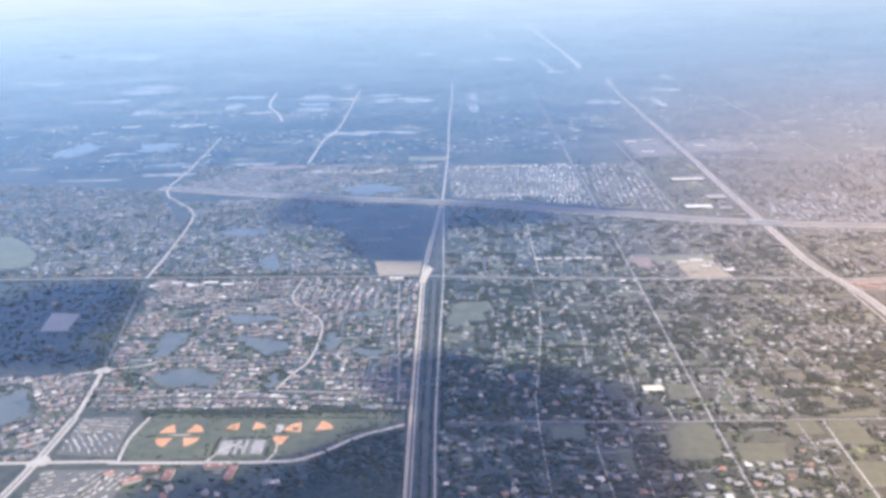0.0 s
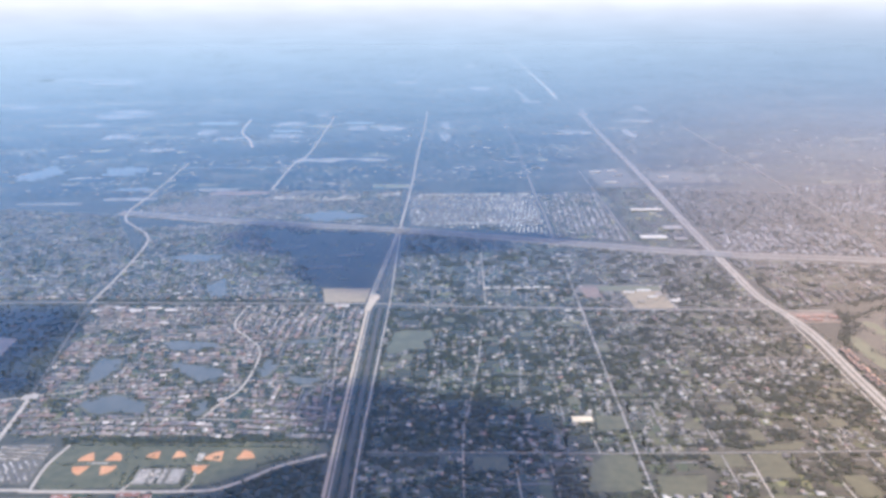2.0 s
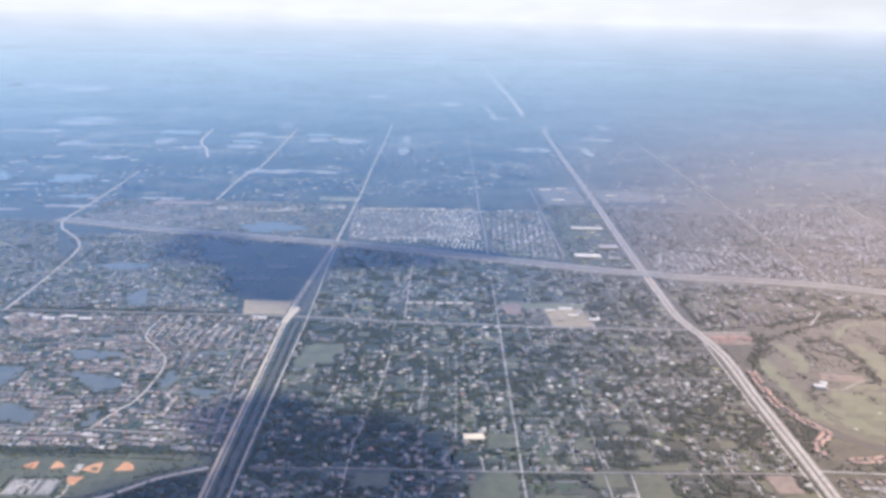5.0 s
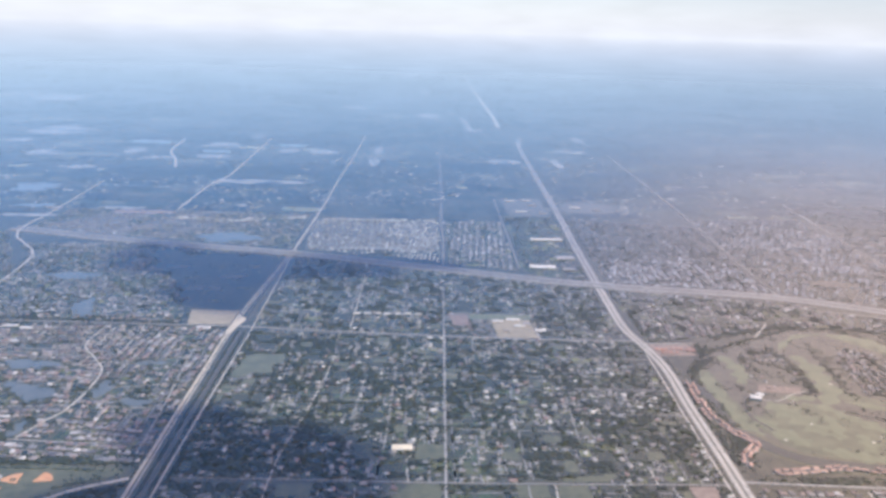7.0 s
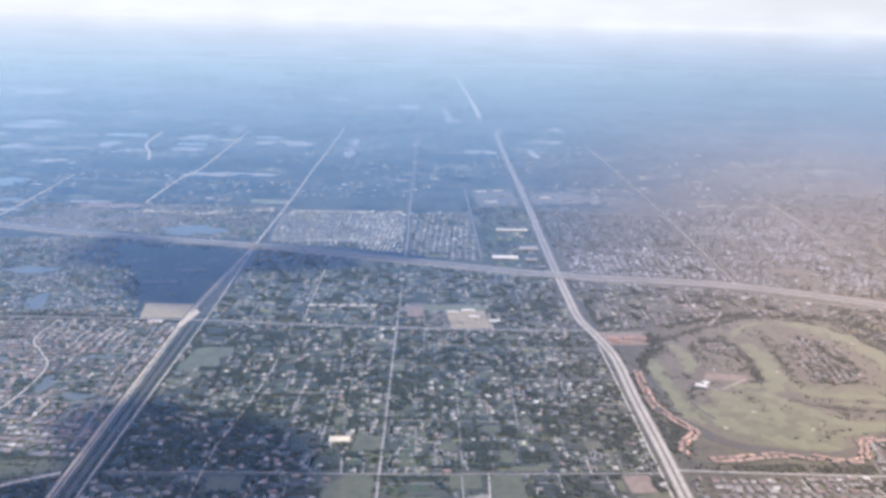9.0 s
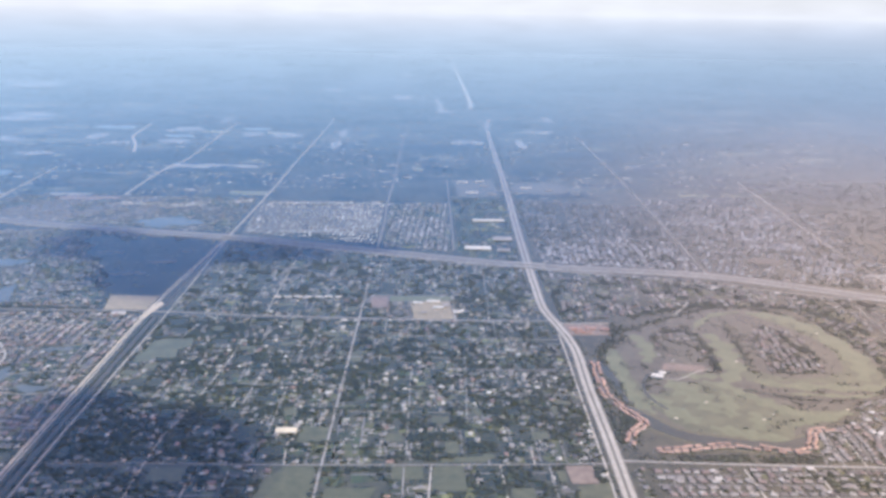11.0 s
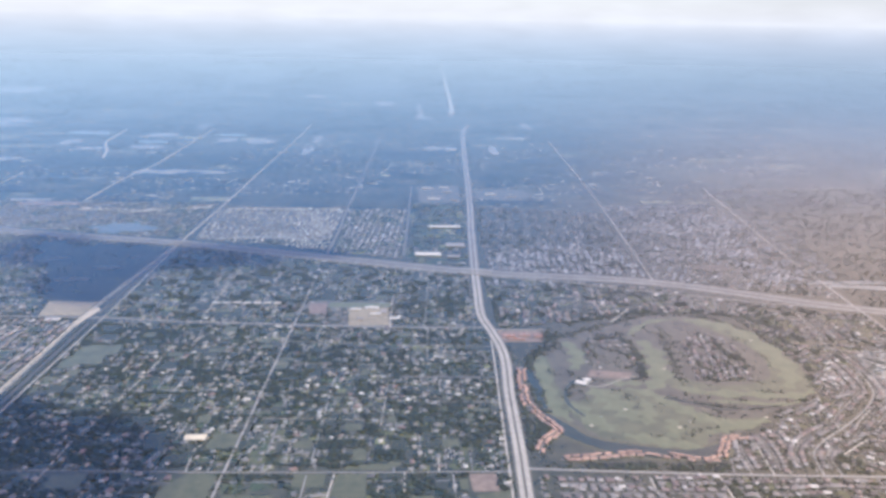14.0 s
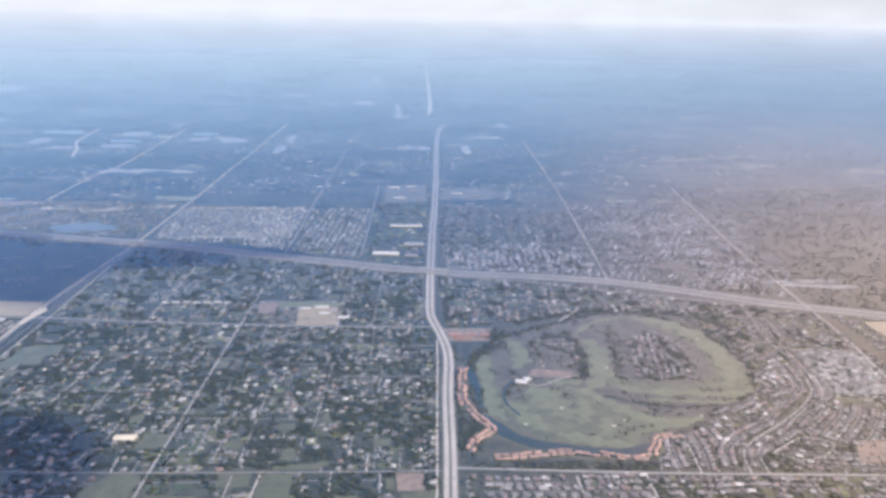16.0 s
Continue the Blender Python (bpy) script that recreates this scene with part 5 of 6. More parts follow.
first = None
for line in ([(346, 548), (343, 515), (342, 490), (350, 468), (357, 452), (347, 440), (340, 424)], [(352, 417), (372, 419), (390, 422), (404, 423), (420, 420), (436, 415), (448, 417), (456, 428), (462, 439), (474, 442)]):
    pts = smooth(line, 12)
    structure(ribbon("townhouse_lane", pts, 1.0, M_estate_road, 0.1, reach=4), "pale lane between the townhouses", "road")
    for off in (-1.9, 1.9):
        walked = 0.0
        row = shift(pts, off)
        for a, b in zip(row, row[1:]):
            walked += math.dist(a, b)
            if walked > 4.3:
                walked = 0
                if rng.random() < 0.12:
                    continue
                m = pose(b[0] + rng.normal(0, 0.4), b[1] + rng.normal(0, 0.4), 0, 0, 0, math.degrees(math.atan2(b[1] - a[1], b[0] - a[0])) + rng.normal(0, 8))
                if first is None:
                    first = townhouse(0, 0, 0)
                    first.matrix_basis = m
                else:
                    copy_thing(first, m)

# ---------------------------------------------------------------- trees
ico = bmesh.new()
bmesh.ops.create_icosphere(ico, subdivisions=1, radius=1)
ICO_V = np.array([v.co[:] for v in ico.verts])
ICO_F = np.array([[v.index for v in f.verts] for f in ico.faces])
ico.free()


def foliage(name, xs, ys, sizes, heights, label, category, material=M_leaf):
    """Uneven leaf clumps resting on the ground, all in one mesh."""
    n = len(xs)
    jit = rng.uniform(0.62, 1.3, (n, len(ICO_V), 1))
    v = ICO_V[None] * jit
    v = v * np.stack([sizes * rng.uniform(1.0, 1.7, n), sizes * rng.uniform(0.7, 1.1, n), heights], 1)[:, None, :]
    v[:, :, 2] = np.maximum(v[:, :, 2] * 0.8 + heights[:, None] * 0.3, -0.05)
    v[:, :, 0] += np.asarray(xs)[:, None]
    v[:, :, 1] += np.asarray(ys)[:, None]
    f = (ICO_F[None] + (np.arange(n) * len(ICO_V))[:, None, None]).reshape(-1, 3)
    me = bpy.data.meshes.new(name)
    me.vertices.add(n * len(ICO_V))
    me.vertices.foreach_set("co", v.reshape(-1))
    me.loops.add(f.size)
    me.loops.foreach_set("vertex_index", f.reshape(-1).astype(np.int32))
    me.polygons.add(len(f))
    me.polygons.foreach_set("loop_start", np.arange(0, f.size, 3, dtype=np.int32))
    me.materials.append(material)
    me.update(calc_edges=True)
    return tagged(new(name, me), label, category, kind="stuff")


for x, y, t, s, k in homes:
    take_line([(x - 0.9, y), (x + 0.9, y)], 1.5 * s)
for x, y, t, l in STREETS:
    take_line([(x - 0.5, y), (x + 0.5, y)], 0.9)


def clumpy(xs, ys, scale):
    return np.array([noise.noise((x * scale, y * scale, 3.3)) for x, y in zip(xs, ys)])


def fullness(xs, ys):
    return clumpy(xs, ys, 0.05) + 0.9 * clumpy(xs, ys, 0.2) + rng.normal(0, 0.25, len(xs)) > -0.1


tx, ty, ts = [], [], []
for poly, dense in DISTRICTS:
    p = np.array(poly)
    x0, y0, x1, y1 = *p.min(0), *p.max(0)
    n = int((x1 - x0) * (y1 - y0) * dense * (1.0 if dense > 0.3 else 0.5))
    xs, ys = rng.uniform(x0, x1, n), rng.uniform(y0, y1, n)
    ok = inside(poly, xs, ys) & ~is_taken(xs, ys) & ~is_taken(xs, ys - 0.8)
    xs, ys = xs[ok], ys[ok]
    ok = clumpy(xs, ys * 0.7, 0.035) + 1.1 * clumpy(xs, ys * 0.8, 0.13) + rng.normal(0, 0.35, len(xs)) > 0.2 if dense > 0.3 else fullness(xs, ys)
    tx.append(xs[ok])
    ty.append(ys[ok])
    ts.append(rng.uniform(0.6, 1.0, ok.sum()) * rng.choice([0.8, 1.25, 1.75], ok.sum(), p=[0.5, 0.36, 0.14]))
for (x0, y0), _, (x1, y1), _ in WOODLOTS:
    n = int((x1 - x0) * (y1 - y0) * 0.55)
    xs, ys = rng.uniform(x0, x1, n), rng.uniform(y0, y1, n)
    i, j = (xs - X0).astype(int), (ys - Y0).astype(int)
    ok = ~roads_only[i, j] & ~roads_only[i, j - 1] & ~roads_only[i, j + 1]
    tx.append(xs[ok])
    ty.append(ys[ok])
    ts.append(rng.uniform(0.5, 1.25, ok.sum()))
for line in SHORES:                       # broken fringes of trees round the lakes
    for ax, ay in line:
        if ay < 760 and noise.noise((ax * 0.09, ay * 0.09, 4)) > -0.12:
            k = int(rng.integers(2, 6))
            tx.append(ax + rng.normal(0, 1.4, k))
            ty.append(ay + rng.normal(0, 1.2, k))
            ts.append(rng.uniform(0.5, 1.1, k))
for pts, many in (([(-14.6, 330), (-14.2, 407), (-11.4, 552), (-9.8, 640)], 700), ([(-8.9, 330), (-8.5, 407), (-5.4, 552), (-3.6, 640)], 800), ([(-23.8, 330), (-23.3, 407), (-21.2, 552), (-19.6, 640)], 300), ([(-8.5, 662), (-3.6, 773), (0, 868)], 130)):
    for (ax, ay), (bx, by) in zip(pts, pts[1:]):
        n = int(many * (by - ay) / (pts[-1][1] - pts[0][1]))
        f = rng.random(n)
        xs, ys = ax + (bx - ax) * f + rng.normal(0, 0.55, n), ay + (by - ay) * f
        ok = (clumpy(xs, ys, 0.05) > -0.2)
        tx.append(xs[ok])
        ty.append(ys[ok])
        ts.append(rng.uniform(0.3, 0.75, ok.sum()))
n = 2600                                  # loose trees of the golf course
xs, ys = rng.uniform(352, 565, n), rng.uniform(425, 660, n)
ok = inside(GOLF, xs, ys) & ~is_taken(xs, ys)
xs, ys = xs[ok], ys[ok]
ok = clumpy(xs, ys, 0.06) + 0.6 * clumpy(xs, ys, 0.2) > 0.12
tx.append(xs[ok])
ty.append(ys[ok])
ts.append(rng.uniform(0.6, 1.2, ok.sum()))
for line, back in STREET_LINES:           # trees in the gardens and over the streets
    for side in (-1, 1):
        for x, y in shift(line, side * (back + 2.3)) + shift(line, side * 1.2)[::2]:
            if rng.random() < 0.45:
                k = int(rng.integers(1, 3))
                tx.append(x + rng.normal(0, 1.0, k))
                ty.append(y + rng.normal(0, 1.0, k))
                ts.append(rng.uniform(0.4, 0.9, k))
n = 260                                   # loose trees of the park
xs, ys = rng.uniform(-178, -30, n), rng.uniform(380, 423, n)
ok = (np.abs(xs + 132) < 9) | (np.abs(xs + 100) < 7) | (ys > 419) | (xs > -62) | ((np.abs(xs + 154) > 2) & (np.abs(ys - 403) < 1.5)) | (ys < 384)
tx.append(xs[ok])
ty.append(ys[ok])
ts.append(rng.uniform(0.5, 1.0, ok.sum()))
for ax, ay, bx, by, n in ((-130, 380, -130, 398, 26), (-130, 398.5, -100, 398.5, 40), (-99.5, 380, -99.5, 398, 26), (-115, 382, -115, 396, 12), (-62, 398, -40, 410, 30), (-178, 424, -30, 417, 150)):
    f = rng.random(n)                     # trees round the park's car park and along its edge
    tx.append(ax + (bx - ax) * f + rng.normal(0, 0.5, n))
    ty.append(ay + (by - ay) * f + rng.normal(0, 0.5, n))
    ts.append(rng.uniform(0.5, 1.0, n))
for k in range(5):
    y0, a = 420 + k * 43 + rng.normal(0, 3), rng.uniform(0, 200)
    n = int(rng.uniform(150, 420))
    xs = a + rng.random(n) * rng.uniform(60, 150)
    ys = y0 - 0.02 * xs + rng.normal(0, 1.1, n)
    ok = (xs < 318) & ~is_taken(xs, ys)
    tx.append(xs[ok])
    ty.append(ys[ok])
    ts.append(rng.uniform(0.6, 1.3, ok.sum()))
# tree belts along plots, roads and water
for pts, wide, step in ((rect(-183, 426, -28, 430), 3, 0.35), ([(-260, 657), (-20, 648)], 2, 0.5), ([(-260, 666), (-64, 660)], 4, 0.35), ([(-700, 667), (-262, 657)], 3, 0.6),
                        ([(2, 637), (100, 632), (326, 620)], 3, 0.6), ([(40, 600), (100, 600), (100, 612), (2, 620)], 8, 0.12), ([(-2, 540), (60, 538), (140, 534)], 1.5, 0.7),
                        ([(-4, 477), (150, 474), (320, 470)], 1.5, 0.5), ([(170, 560), (325, 556)], 1.8, 0.5), ([(0, 575), (160, 572)], 1.5, 0.7), ([(170, 505), (322, 500)], 1.5, 0.5), ([(0, 440), (118, 436)], 2.5, 0.4),
                        ([(352, 470), (350, 520), (357, 562), (378, 604), (404, 620), (445, 645), (483, 664), (530, 652), (560, 600), (568, 547), (548, 500), (505, 466)], 4, 0.9),
                        ([(380, 545), (400, 500), (416, 470)], 2.5, 0.7), ([(440, 620), (436, 560), (430, 510)], 6, 1.3), ([(475, 612), (466, 560), (462, 520)], 5, 1.2), ([(445, 515), (480, 502), (535, 506)], 2.5, 1.2),
                        ([(343, 628), (343, 770)], 4, 0.4), ([(352, 560), (378, 590), (378, 622)], 8, 0.7), ([(341, 560), (339, 590)], 3, 0.5), ([(336, 428), (339, 480), (340, 540)], 2.5, 0.4), ([(352, 408), (400, 408), (448, 406)], 4, 0.8), ([(395, 640), (480, 672), (560, 660), (590, 600)], 7, 0.5), ([(440, 499), (462, 488), (486, 481), (514, 483), (536, 489)], 2.2, 0.5), ([(396, 529), (376, 512), (370, 490), (380, 468)], 3, 0.5), ([(420, 612), (440, 600), (442, 560), (436, 530)], 5, 0.5), ([(436, 492), (452, 470), (468, 470)], 3, 0.6), ([(352, 480), (360, 456), (378, 440), (404, 430)], 2, 0.5), ([(-75, 372), (-50, 392), (-24, 404)], 3, 0.5), ([(-128, 400), (-100, 398), (-95, 380)], 2, 0.6), ([(-140, 415), (-128, 395), (-132, 380)], 1.5, 0.8),
                        ([(-236, 484), (-246, 540), (-256, 600), (-264, 655)], 14, 1.2), ([(342, 425), (350, 470)], 6, 0.25), ([(-74, 340), (-24, 345)], 20, 0.12), ([(-190, 660), (-190, 700)], 6, 0.4), ([(-1, 655), (3, 780), (6, 870)], 3, 0.4), ([(-7.8, 330), (-7.4, 410), (-4, 552), (-2, 640)], 0.7, 0.9), ([(-3, 330), (-3, 410), (1, 552), (4, 640)], 2, 0.7)):
    for (ax, ay), (bx, by) in zip(pts, pts[1:]):
        n = int(math.dist((ax, ay), (bx, by)) / step * max(1, wide / 3))
        f = rng.random(n)
        xs, ys = ax + (bx - ax) * f + rng.normal(0, wide / 2, n), ay + (by - ay) * f + rng.normal(0, wide / 2, n)
        ok = ~is_taken(xs, ys)
        tx.append(xs[ok])
        ty.append(ys[ok])
        ts.append(rng.uniform(0.5, 1.2, ok.sum()))
for pts, many, spread in (([(2, 900), (12, 1146), (17, 1375), (27, 1660)], 240, 3.0), ([(-185, 1100), (-184, 1281), (-172, 1392), (-180, 1860)], 200, 3.2), ([(-264, 741), (-276, 857), (-312, 915), (-330, 940), (-343, 986), (-345, 1079), (-358, 1301)], 110, 2.6),
                          ([(340, 950), (352, 1140), (370, 1480), (387, 1793)], 320, 6.0), ([(548, 1300), (532, 1043), (510, 757)], 160, 2.2), ([(719, 1177), (700, 900), (685, 754)], 160, 2.4), ([(-261, 664), (-264, 741), (-276, 857)], 50, 2.4)):
    for (ax, ay), (bx, by) in zip(pts, pts[1:]):
        n = int(many * (by - ay) / (pts[-1][1] - pts[0][1]))
        f = rng.random(n)
        tx.append(ax + (bx - ax) * f + rng.normal(0, spread, n))
        ty.append(ay + (by - ay) * f)
        ts.append(rng.uniform(0.5, 1.3, n))
# dark woods under the long cloud shadow and in the west
for poly, dens in (([(-420, 500), (-262, 500), (-262, 650), (-420, 652)], 0.02), ([(472, 395), (502, 394), (500, 372), (470, 372)], 0.3), ([(443, 395), (468, 395), (466, 372), (441, 372)], 0.25), ([(-74, 318), (-24, 318), (-24, 404), (-50, 392), (-74, 374)], 0.2)):
    p = np.array(poly)
    n = int((p[:, 0].max() - p[:, 0].min()) * (p[:, 1].max() - p[:, 1].min()) * dens)
    xs, ys = rng.uniform(p[:, 0].min(), p[:, 0].max(), n), rng.uniform(p[:, 1].min(), p[:, 1].max(), n)
    ok = inside(poly, xs, ys) & ~is_taken(xs, ys)
    tx.append(xs[ok])
    ty.append(ys[ok])
    ts.append(rng.uniform(0.7, 1.5, ok.sum()))
n = 160                                   # scattered bushes of the marsh
xs = rng.uniform(-165, -15, n)
ys = rng.uniform(700, 880, n)
ok = inside([(-170, 884), (-100, 874), (-14, 858), (-20, 700), (-62, 698), (-110, 760)], xs, ys) & (np.abs(clumpy(xs, ys, 0.04)) > 0.1)
tx.append(xs[ok])
ty.append(ys[ok])
ts.append(rng.uniform(0.5, 1.2, ok.sum()))
tx, ty, ts = np.concatenate(tx), np.concatenate(ty), np.concatenate(ts)
order = np.argsort(ty + 0.03 * np.abs(tx - 150) + 400 * (tx < -40) + 400 * (tx > 330))
single, massed = order[:160], order[160:]
foliage("tree_canopy", tx[massed], ty[massed], ts[massed], ts[massed] * rng.uniform(0.5, 0.85, len(massed)) * np.clip(1.25 - ty[massed] / 1000, 0.3, 0.85), "dark green tree crowns between the houses", "trees")


def tree(seed):
    r = random.Random(seed)
    thing = new("tree")
    bm = bmesh.new()
    bmesh.ops.create_cone(bm, cap_ends=True, segments=7, radius1=0.14, radius2=0.06, depth=1.1, matrix=pose(0, 0, 0.5))
    for k in range(4):
        a = k * 1.6 + r.random()
        bmesh.ops.create_cone(bm, cap_ends=True, segments=5, radius1=0.05, radius2=0.02, depth=0.8, matrix=pose(0.25 * math.cos(a), 0.25 * math.sin(a), 1.15, 40, 0, math.degrees(a) + 90))
    part("trunk", bm, M_bark, thing)
    bm = bmesh.new()
    for k in range(14):
        a, d = r.uniform(0, math.tau), r.uniform(0.1, 0.8)
        s = r.uniform(0.25, 0.5)
        made = bmesh.ops.create_icosphere(bm, subdivisions=1, radius=s, matrix=pose(d * math.cos(a), d * math.sin(a), 1.25 + r.uniform(-0.3, 0.55) * (1.1 - d)))
        for v in made["verts"]:
            v.co += Vector((r.uniform(-1, 1), r.uniform(-1, 1), r.uniform(-1, 1))) * 0.12
    part("crown", bm, M_leaf, thing, "dark green leafy crown with gaps")
    return tagged(thing, "dark green broad-leaved tree on a house lot", "tree", "trees of the near estates")


kinds = [tree(k) for k in range(4)]
for n, i in enumerate(single):
    s = float(ts[i]) * 1.15
    m = pose(float(tx[i]), float(ty[i]), 0, 0, 0, rng.uniform(0, 360))
    if n < 4:
        kinds[n].matrix_basis = m
    else:
        copy_thing(kinds[n % 4], m)

# ---------------------------------------------------------------- distance: parcels, woods and roofs out to the haze
lv, lf, parcel_layers, wood_layers = [], [], Layers(2600), Layers(6000)
for k in range(2600):
    y = 1080 * math.exp(rng.uniform(0, 1.45))
    x = 150 + (rng.uniform(-1, 1)) * (y * 0.62 + 250)
    l, w = rng.uniform(15, 110), rng.uniform(10, 45)
    if y - w / 2 < 1090 or (is_taken(x, y) and y < 1790) or abs(x - 345 - (y - 1090) * 0.06) < l / 2 + 6:
        continue
    z = 0.02 + parcel_layers.put(x, y, l / 2, w / 2)
    lf.append(tuple(range(len(lv), len(lv) + 4)))
    lv += [(x - l / 2, y - w / 2, z), (x + l / 2, y - w / 2, z), (x + l / 2, y + w / 2, z), (x - l / 2, y + w / 2, z)]
tagged(mesh_object("far_parcels", lv, lf, M_parcel), "patchwork of dark and dry land parcels in the distance", "fields", kind="stuff")
lv, lf = [], []
for k in range(6000):
    y = 1050 * math.exp(rng.uniform(0, 1.5))
    x = 150 + rng.uniform(-1, 1) * (y * 0.6 + 250)
    if is_taken(x, y) or noise.noise((x * 0.004, y * 0.004, 5)) + 0.5 * noise.noise((x * 0.02, y * 0.013, 2)) < 0.0:
        continue
    r, base = rng.uniform(4, 13) * (y / 1100) ** 0.8, len(lv)
    z = 0.09 + wood_layers.put(x, y, r * 2.7, r * 1.25)
    lv += [(x + r * 2.2 * math.cos(a) * q, y + r * math.sin(a) * q, z) for a, q in zip(np.arange(11) * math.tau / 11, rng.uniform(0.5, 1.2, 11))]
    lf.append(tuple(range(base, base + 11)))
tagged(mesh_object("far_woods", lv, lf, M_leaf_far), "dark far woods in the haze", "woods", kind="stuff")
n = 5500
fy = 1080 * np.exp(rng.uniform(0, 0.4, n))
fx = 150 + rng.uniform(-1, 1, n) * (fy * 0.6 + 250)
ok = ~is_taken(fx, fy)
fx, fy = fx[ok], fy[ok]
ok = clumpy(fx, fy * 2, 0.012) + 0.8 * clumpy(fx, fy * 1.5, 0.06) > -0.05
fx, fy = fx[ok], fy[ok]
fs = rng.uniform(0.9, 2.0, len(fx))
foliage("far_tree_canopy", fx, fy, fs * 1.3, fs * 0.15, "dark tree crowns beyond the highway", "trees", M_leaf_far)
lv, lf = [], []
for k in range(15000):
    y = 1075 * math.exp(rng.uniform(0, 1.2))
    x = 150 + rng.uniform(-1, 1) * (y * 0.6 + 250)
    if is_taken(x, y) or noise.noise((x * 0.006, y * 0.006, 9)) < -0.05:
        continue
    big = 1 if rng.random() < 0.95 else rng.uniform(1.6, 3.2)
    l, w, h, b = rng.uniform(3, 7) * big, rng.uniform(2, 4) * big ** 0.7, 0.1, len(lv)
    lv += [(x + sx * l / 2, y + sy * w / 2, z) for z in (-0.05, h) for sx, sy in ((-1, -1), (1, -1), (1, 1), (-1, 1))]
    lf += [tuple(b + i for i in q) for q in ((4, 5, 6, 7), (0, 1, 5, 4), (1, 2, 6, 5), (2, 3, 7, 6), (3, 0, 4, 7))]
tagged(mesh_object("far_houses", lv, lf, M_roof_far), "many far houses and halls with pale roofs", "houses", kind="stuff")
for x, y, l, w in ((72, 1704, 14, 80), (69, 1554, 16, 80), (298, 2250, 12, 320), (306, 2110, 50, 50), (316, 1597, 39, 40), (349, 1596, 20, 40), (552, 1956, 20, 100), (434, 1577, 16, 90), (495, 1753, 62, 30),
                   (-115, 1674, 33, 50), (-42, 1667, 47, 50), (-248, 1574, 58, 40), (-265, 1739, 51, 50), (-210, 1896, 26, 60), (-36, 2658, 68, 100), (196, 2451, 47, 110), (205, 3380, 30, 200)):
    structure(slab("far_yard", wobble(rect(x - l / 2, y - w / 2, x + l / 2, y + w / 2), 2, min(l, w) * 0.16, int(x)), M_pale, 0.1), "pale cleared yard in the distance", "yard")
for x, y, l, w in ((91, 915, 59, 6), (-373, 2949, 30, 120), (-263, 2700, 40, 80), (138, 4700, 133, 200), (-79, 1320, 112, 20), (-263, 1103, 50, 14), (-450, 1429, 50, 30), (-560, 1570, 47, 37), (-997, 2706, 130, 100),
                   (-1115, 2821, 300, 70), (-986, 2067, 60, 50), (-692, 1743, 40, 40), (-581, 1582, 36, 60), (-572, 1214, 34, 40), (-478, 1185, 36, 24), (-461, 1028, 70, 8), (-364, 1051, 60, 14), (-732, 1342, 70, 20), (-583, 1351, 24, 40),
                   (-414, 1630, 30, 60), (-347, 1552, 50, 24), (-677, 1917, 110, 120), (2330, 3537, 330, 60), (1519, 2033, 24, 18), (1478, 2593, 30, 60), (710, 752, 70, 8)):
    structure(slab("far_clearing", wobble(rect(x - l / 2, y - w / 2, x + l / 2, y + w / 2), 3, min(l, w) * 0.14, int(x)), M_pale, 0.09), "pale sandy clearing in the distance", "clearing")
for k in range(5):
    x = 44 + 14 * k + (4 if k > 2 else 0)
    structure(slab("far_row", rect(x - 1.6, 1480, x + 1.6, 1770), M_verge, 0.08), "pale crop row in the distance", "field")
for p in ([(40, 1074), (178, 1080), (186, 1290), (20, 1290)], [(190, 1100), (262, 1100), (268, 1240), (192, 1250)]):
    structure(slab("far_wood", wobble(p, 3, 4), M_marsh, 0.06), "dark wooded block beyond the mobile homes", "woods")

# ---------------------------------------------------------------- cars on the arterial road
def car():
    thing = new("car")
    bm = bmesh.new()
    bmesh.ops.create_cube(bm, size=1, matrix=pose(0, 0, 0.16) @ Matrix.Diagonal((0.38, 0.98, 0.17, 1)))
    bmesh.ops.bevel(bm, geom=bm.edges[:], offset=0.03, segments=1, affect="EDGES")
    body = part("body", bm, M_car, thing)
    bm = bmesh.new()
    bmesh.ops.create_cube(bm, size=1, matrix=pose(0, -0.04, 0.29) @ Matrix.Diagonal((0.34, 0.5, 0.13, 1)))
    for v in bm.verts:
        if v.co.z > 0.3:
            v.co.x *= 0.8
            v.co.y *= 0.75
    part("cabin", bm, M_glass, body, "dark window band")
    for sx in (-1, 1):
        for sy in (-1, 1):
            bm = bmesh.new()
            bmesh.ops.create_cone(bm, cap_ends=True, segments=8, radius1=0.07, radius2=0.07, depth=0.05, matrix=pose(0.18 * sx, 0.3 * sy, 0.07, 0, 90, 0))
            part("wheel", bm, M_tyre, thing)
    return tagged(thing, "small car with dark windows standing on a road", "car", "cars on the roads")


first = None
for k in range(46):
    lane = [-2.9, -1.5, 1.5, 2.9][k % 4]
    line = shift(art, lane)
    i = int(rng.integers(4, 60))
    (ax, ay), (bx, by) = line[i], line[i + 1]
    f = rng.random()
    m = pose(ax + (bx - ax) * f, ay + (by - ay) * f, 0.235, 0, 0, math.degrees(math.atan2(by - ay, bx - ax)) - 90)
    if first is None:
        first = car()
        first.matrix_basis = m
    else:
        copy_thing(first, m)

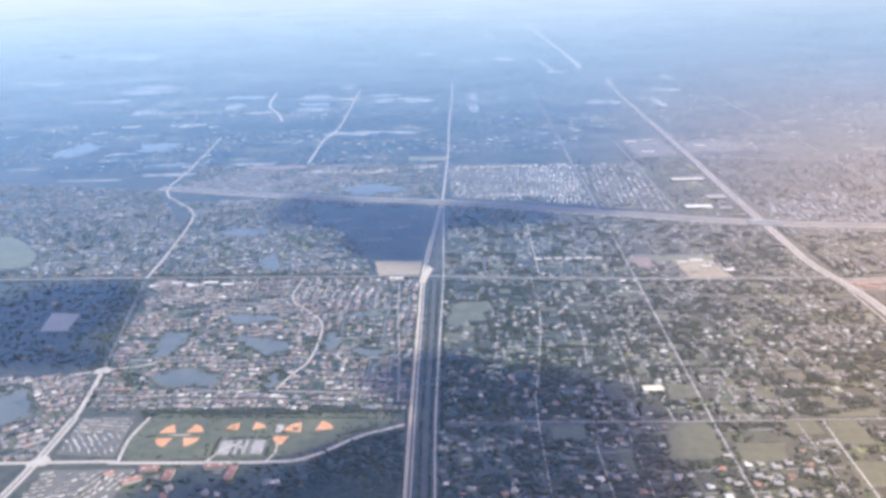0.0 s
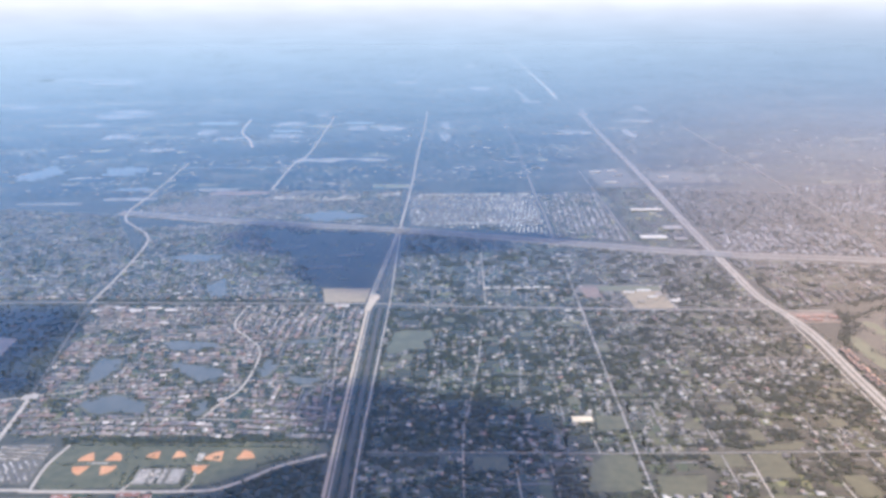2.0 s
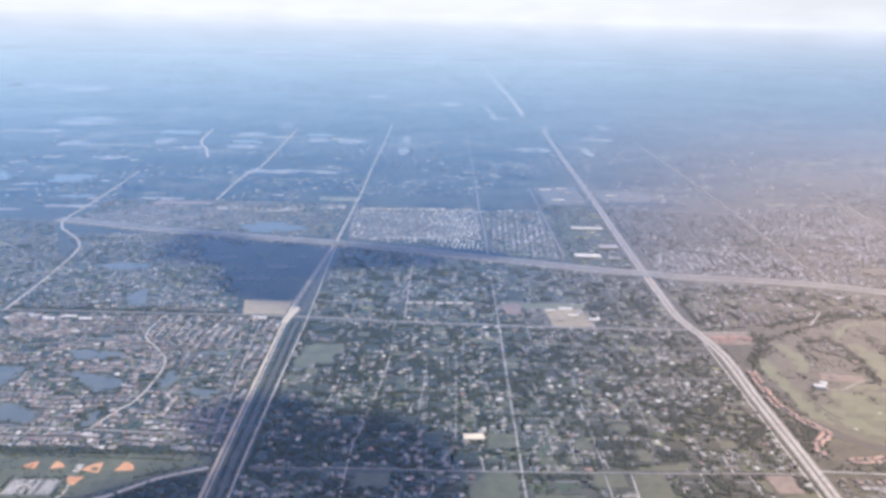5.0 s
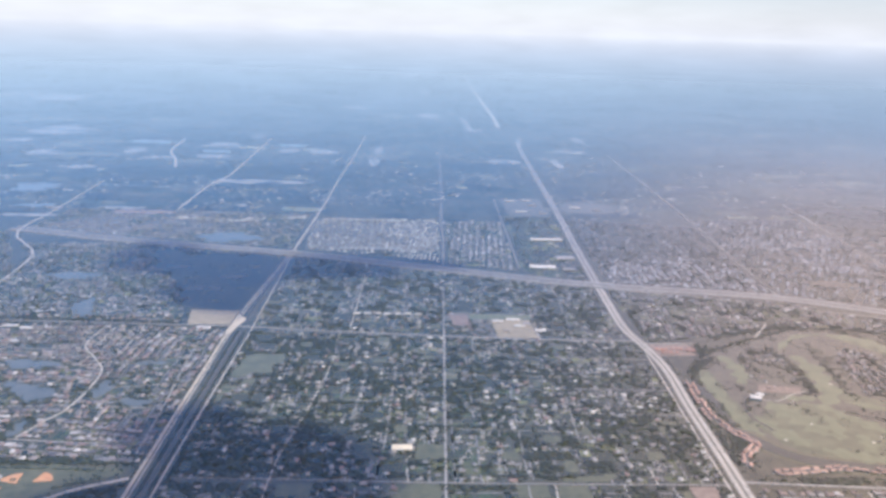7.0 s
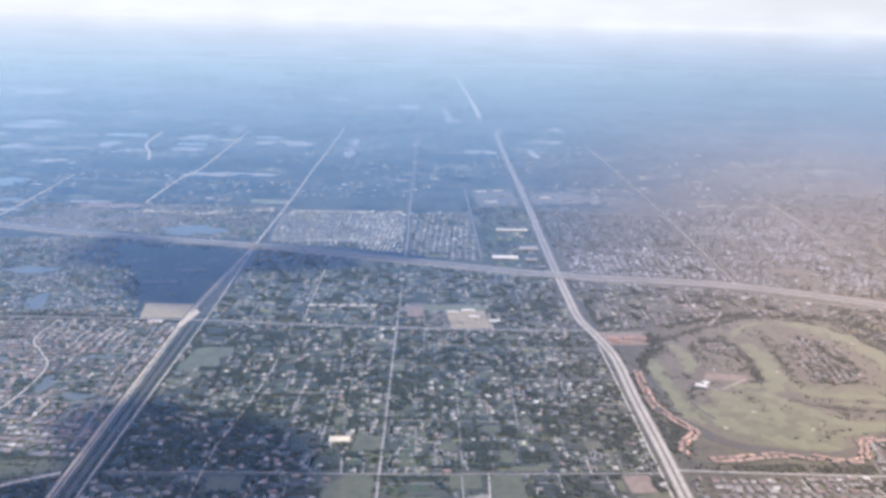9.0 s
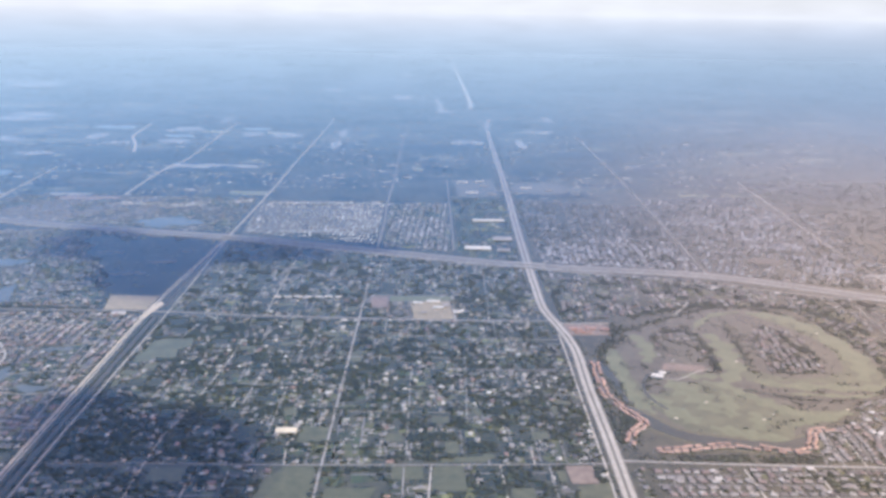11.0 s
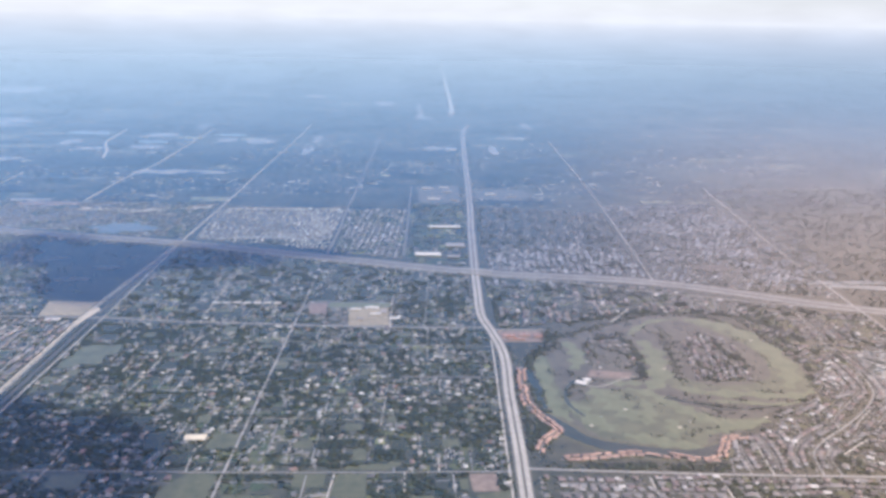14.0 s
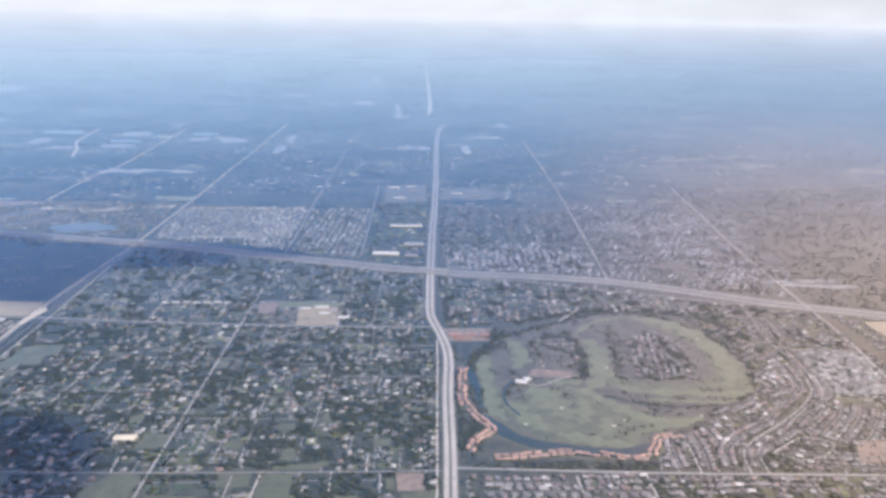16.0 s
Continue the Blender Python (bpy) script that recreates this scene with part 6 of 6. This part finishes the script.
for x0, y0, x1, y1, many in ((-127, 382, -102, 396, 64), (398, 531, 422, 542, 26), (213, 636, 242, 656, 26)):     # parked cars
    for k in range(many):
        row = int(rng.integers(0, 5))
        copy_thing(first, pose(rng.uniform(x0, x1), y0 + (y1 - y0) * (row + 0.5) / 5, 0.125, 0, 0, rng.choice([0, 180])))
for k in range(70):
    line = shift(hw, [-7, -4, 4, 7][k % 4])
    x = rng.uniform(-190, 640)
    i = max(n for n, p in enumerate(line) if p[0] < x)
    (ax, ay), (bx, by) = line[i], line[i + 1]
    f = (x - ax) / (bx - ax)
    if 312 < x < 352 or -14 < x < 18:
        continue
    copy_thing(first, pose(x, ay + (by - ay) * f, 0.315, 0, 0, math.degrees(math.atan2(by - ay, bx - ax)) - 90))


# ---------------------------------------------------------------- clouds overhead, whose shadows lie on the land
CLOUD_Z = 600.0


def cloud(ovals, seed, puffs=13):
    r = random.Random(seed)
    bm = bmesh.new()
    off = SUN_WAY * (CLOUD_Z / SUN_WAY.z)
    for cx, cy, rx, ry in ovals:
        for k in range(puffs):
            a, d = r.uniform(0, math.tau), math.sqrt(r.random()) * 0.62
            s = r.uniform(0.36, 0.6)
            x, y = cx + off.x + d * rx * math.cos(a), cy + off.y + d * ry * math.sin(a)
            made = bmesh.ops.create_icosphere(bm, subdivisions=2, radius=1, matrix=pose(x, y, CLOUD_Z) @ Matrix.Diagonal((rx * s, ry * s, min(rx, ry) * s * 0.5, 1)))
            for v in made["verts"]:
                v.co += (v.co - Vector((x, y, CLOUD_Z))) * 0.35 * noise.noise(v.co * 0.06)
    me = bpy.data.meshes.new("cumulus_cloud")
    bm.to_mesh(me)
    bm.free()
    me.materials.append(M_cloud)
    me.polygons.foreach_set("use_smooth", np.ones(len(me.polygons), bool))
    return tagged(new("cumulus_cloud", me), "white cumulus cloud floating high above the land", "cloud", kind="structure")


cloud([(-95, 838, 90, 52), (-50, 775, 50, 80), (-38, 715, 34, 34), (50, 850, 100, 34), (145, 850, 60, 22), (60, 825, 84, 34), (-150, 885, 62, 44)], 1)
cloud([(60, 400, 64, 58), (15, 355, 70, 50), (95, 355, 34, 52), (-30, 372, 40, 40), (-105, 342, 52, 24), (-80, 352, 40, 24), (45, 405, 68, 52), (85, 425, 34, 34), (10, 380, 40, 40), (55, 345, 75, 40), (-52, 352, 40, 44), (0, 462, 50, 36), (60, 440, 56, 34), (86, 390, 32, 40), (60, 365, 60, 30)], 2, 24)
cloud([(-330, 575, 80, 70), (-285, 590, 36, 60), (-300, 515, 60, 34)], 3, 7)
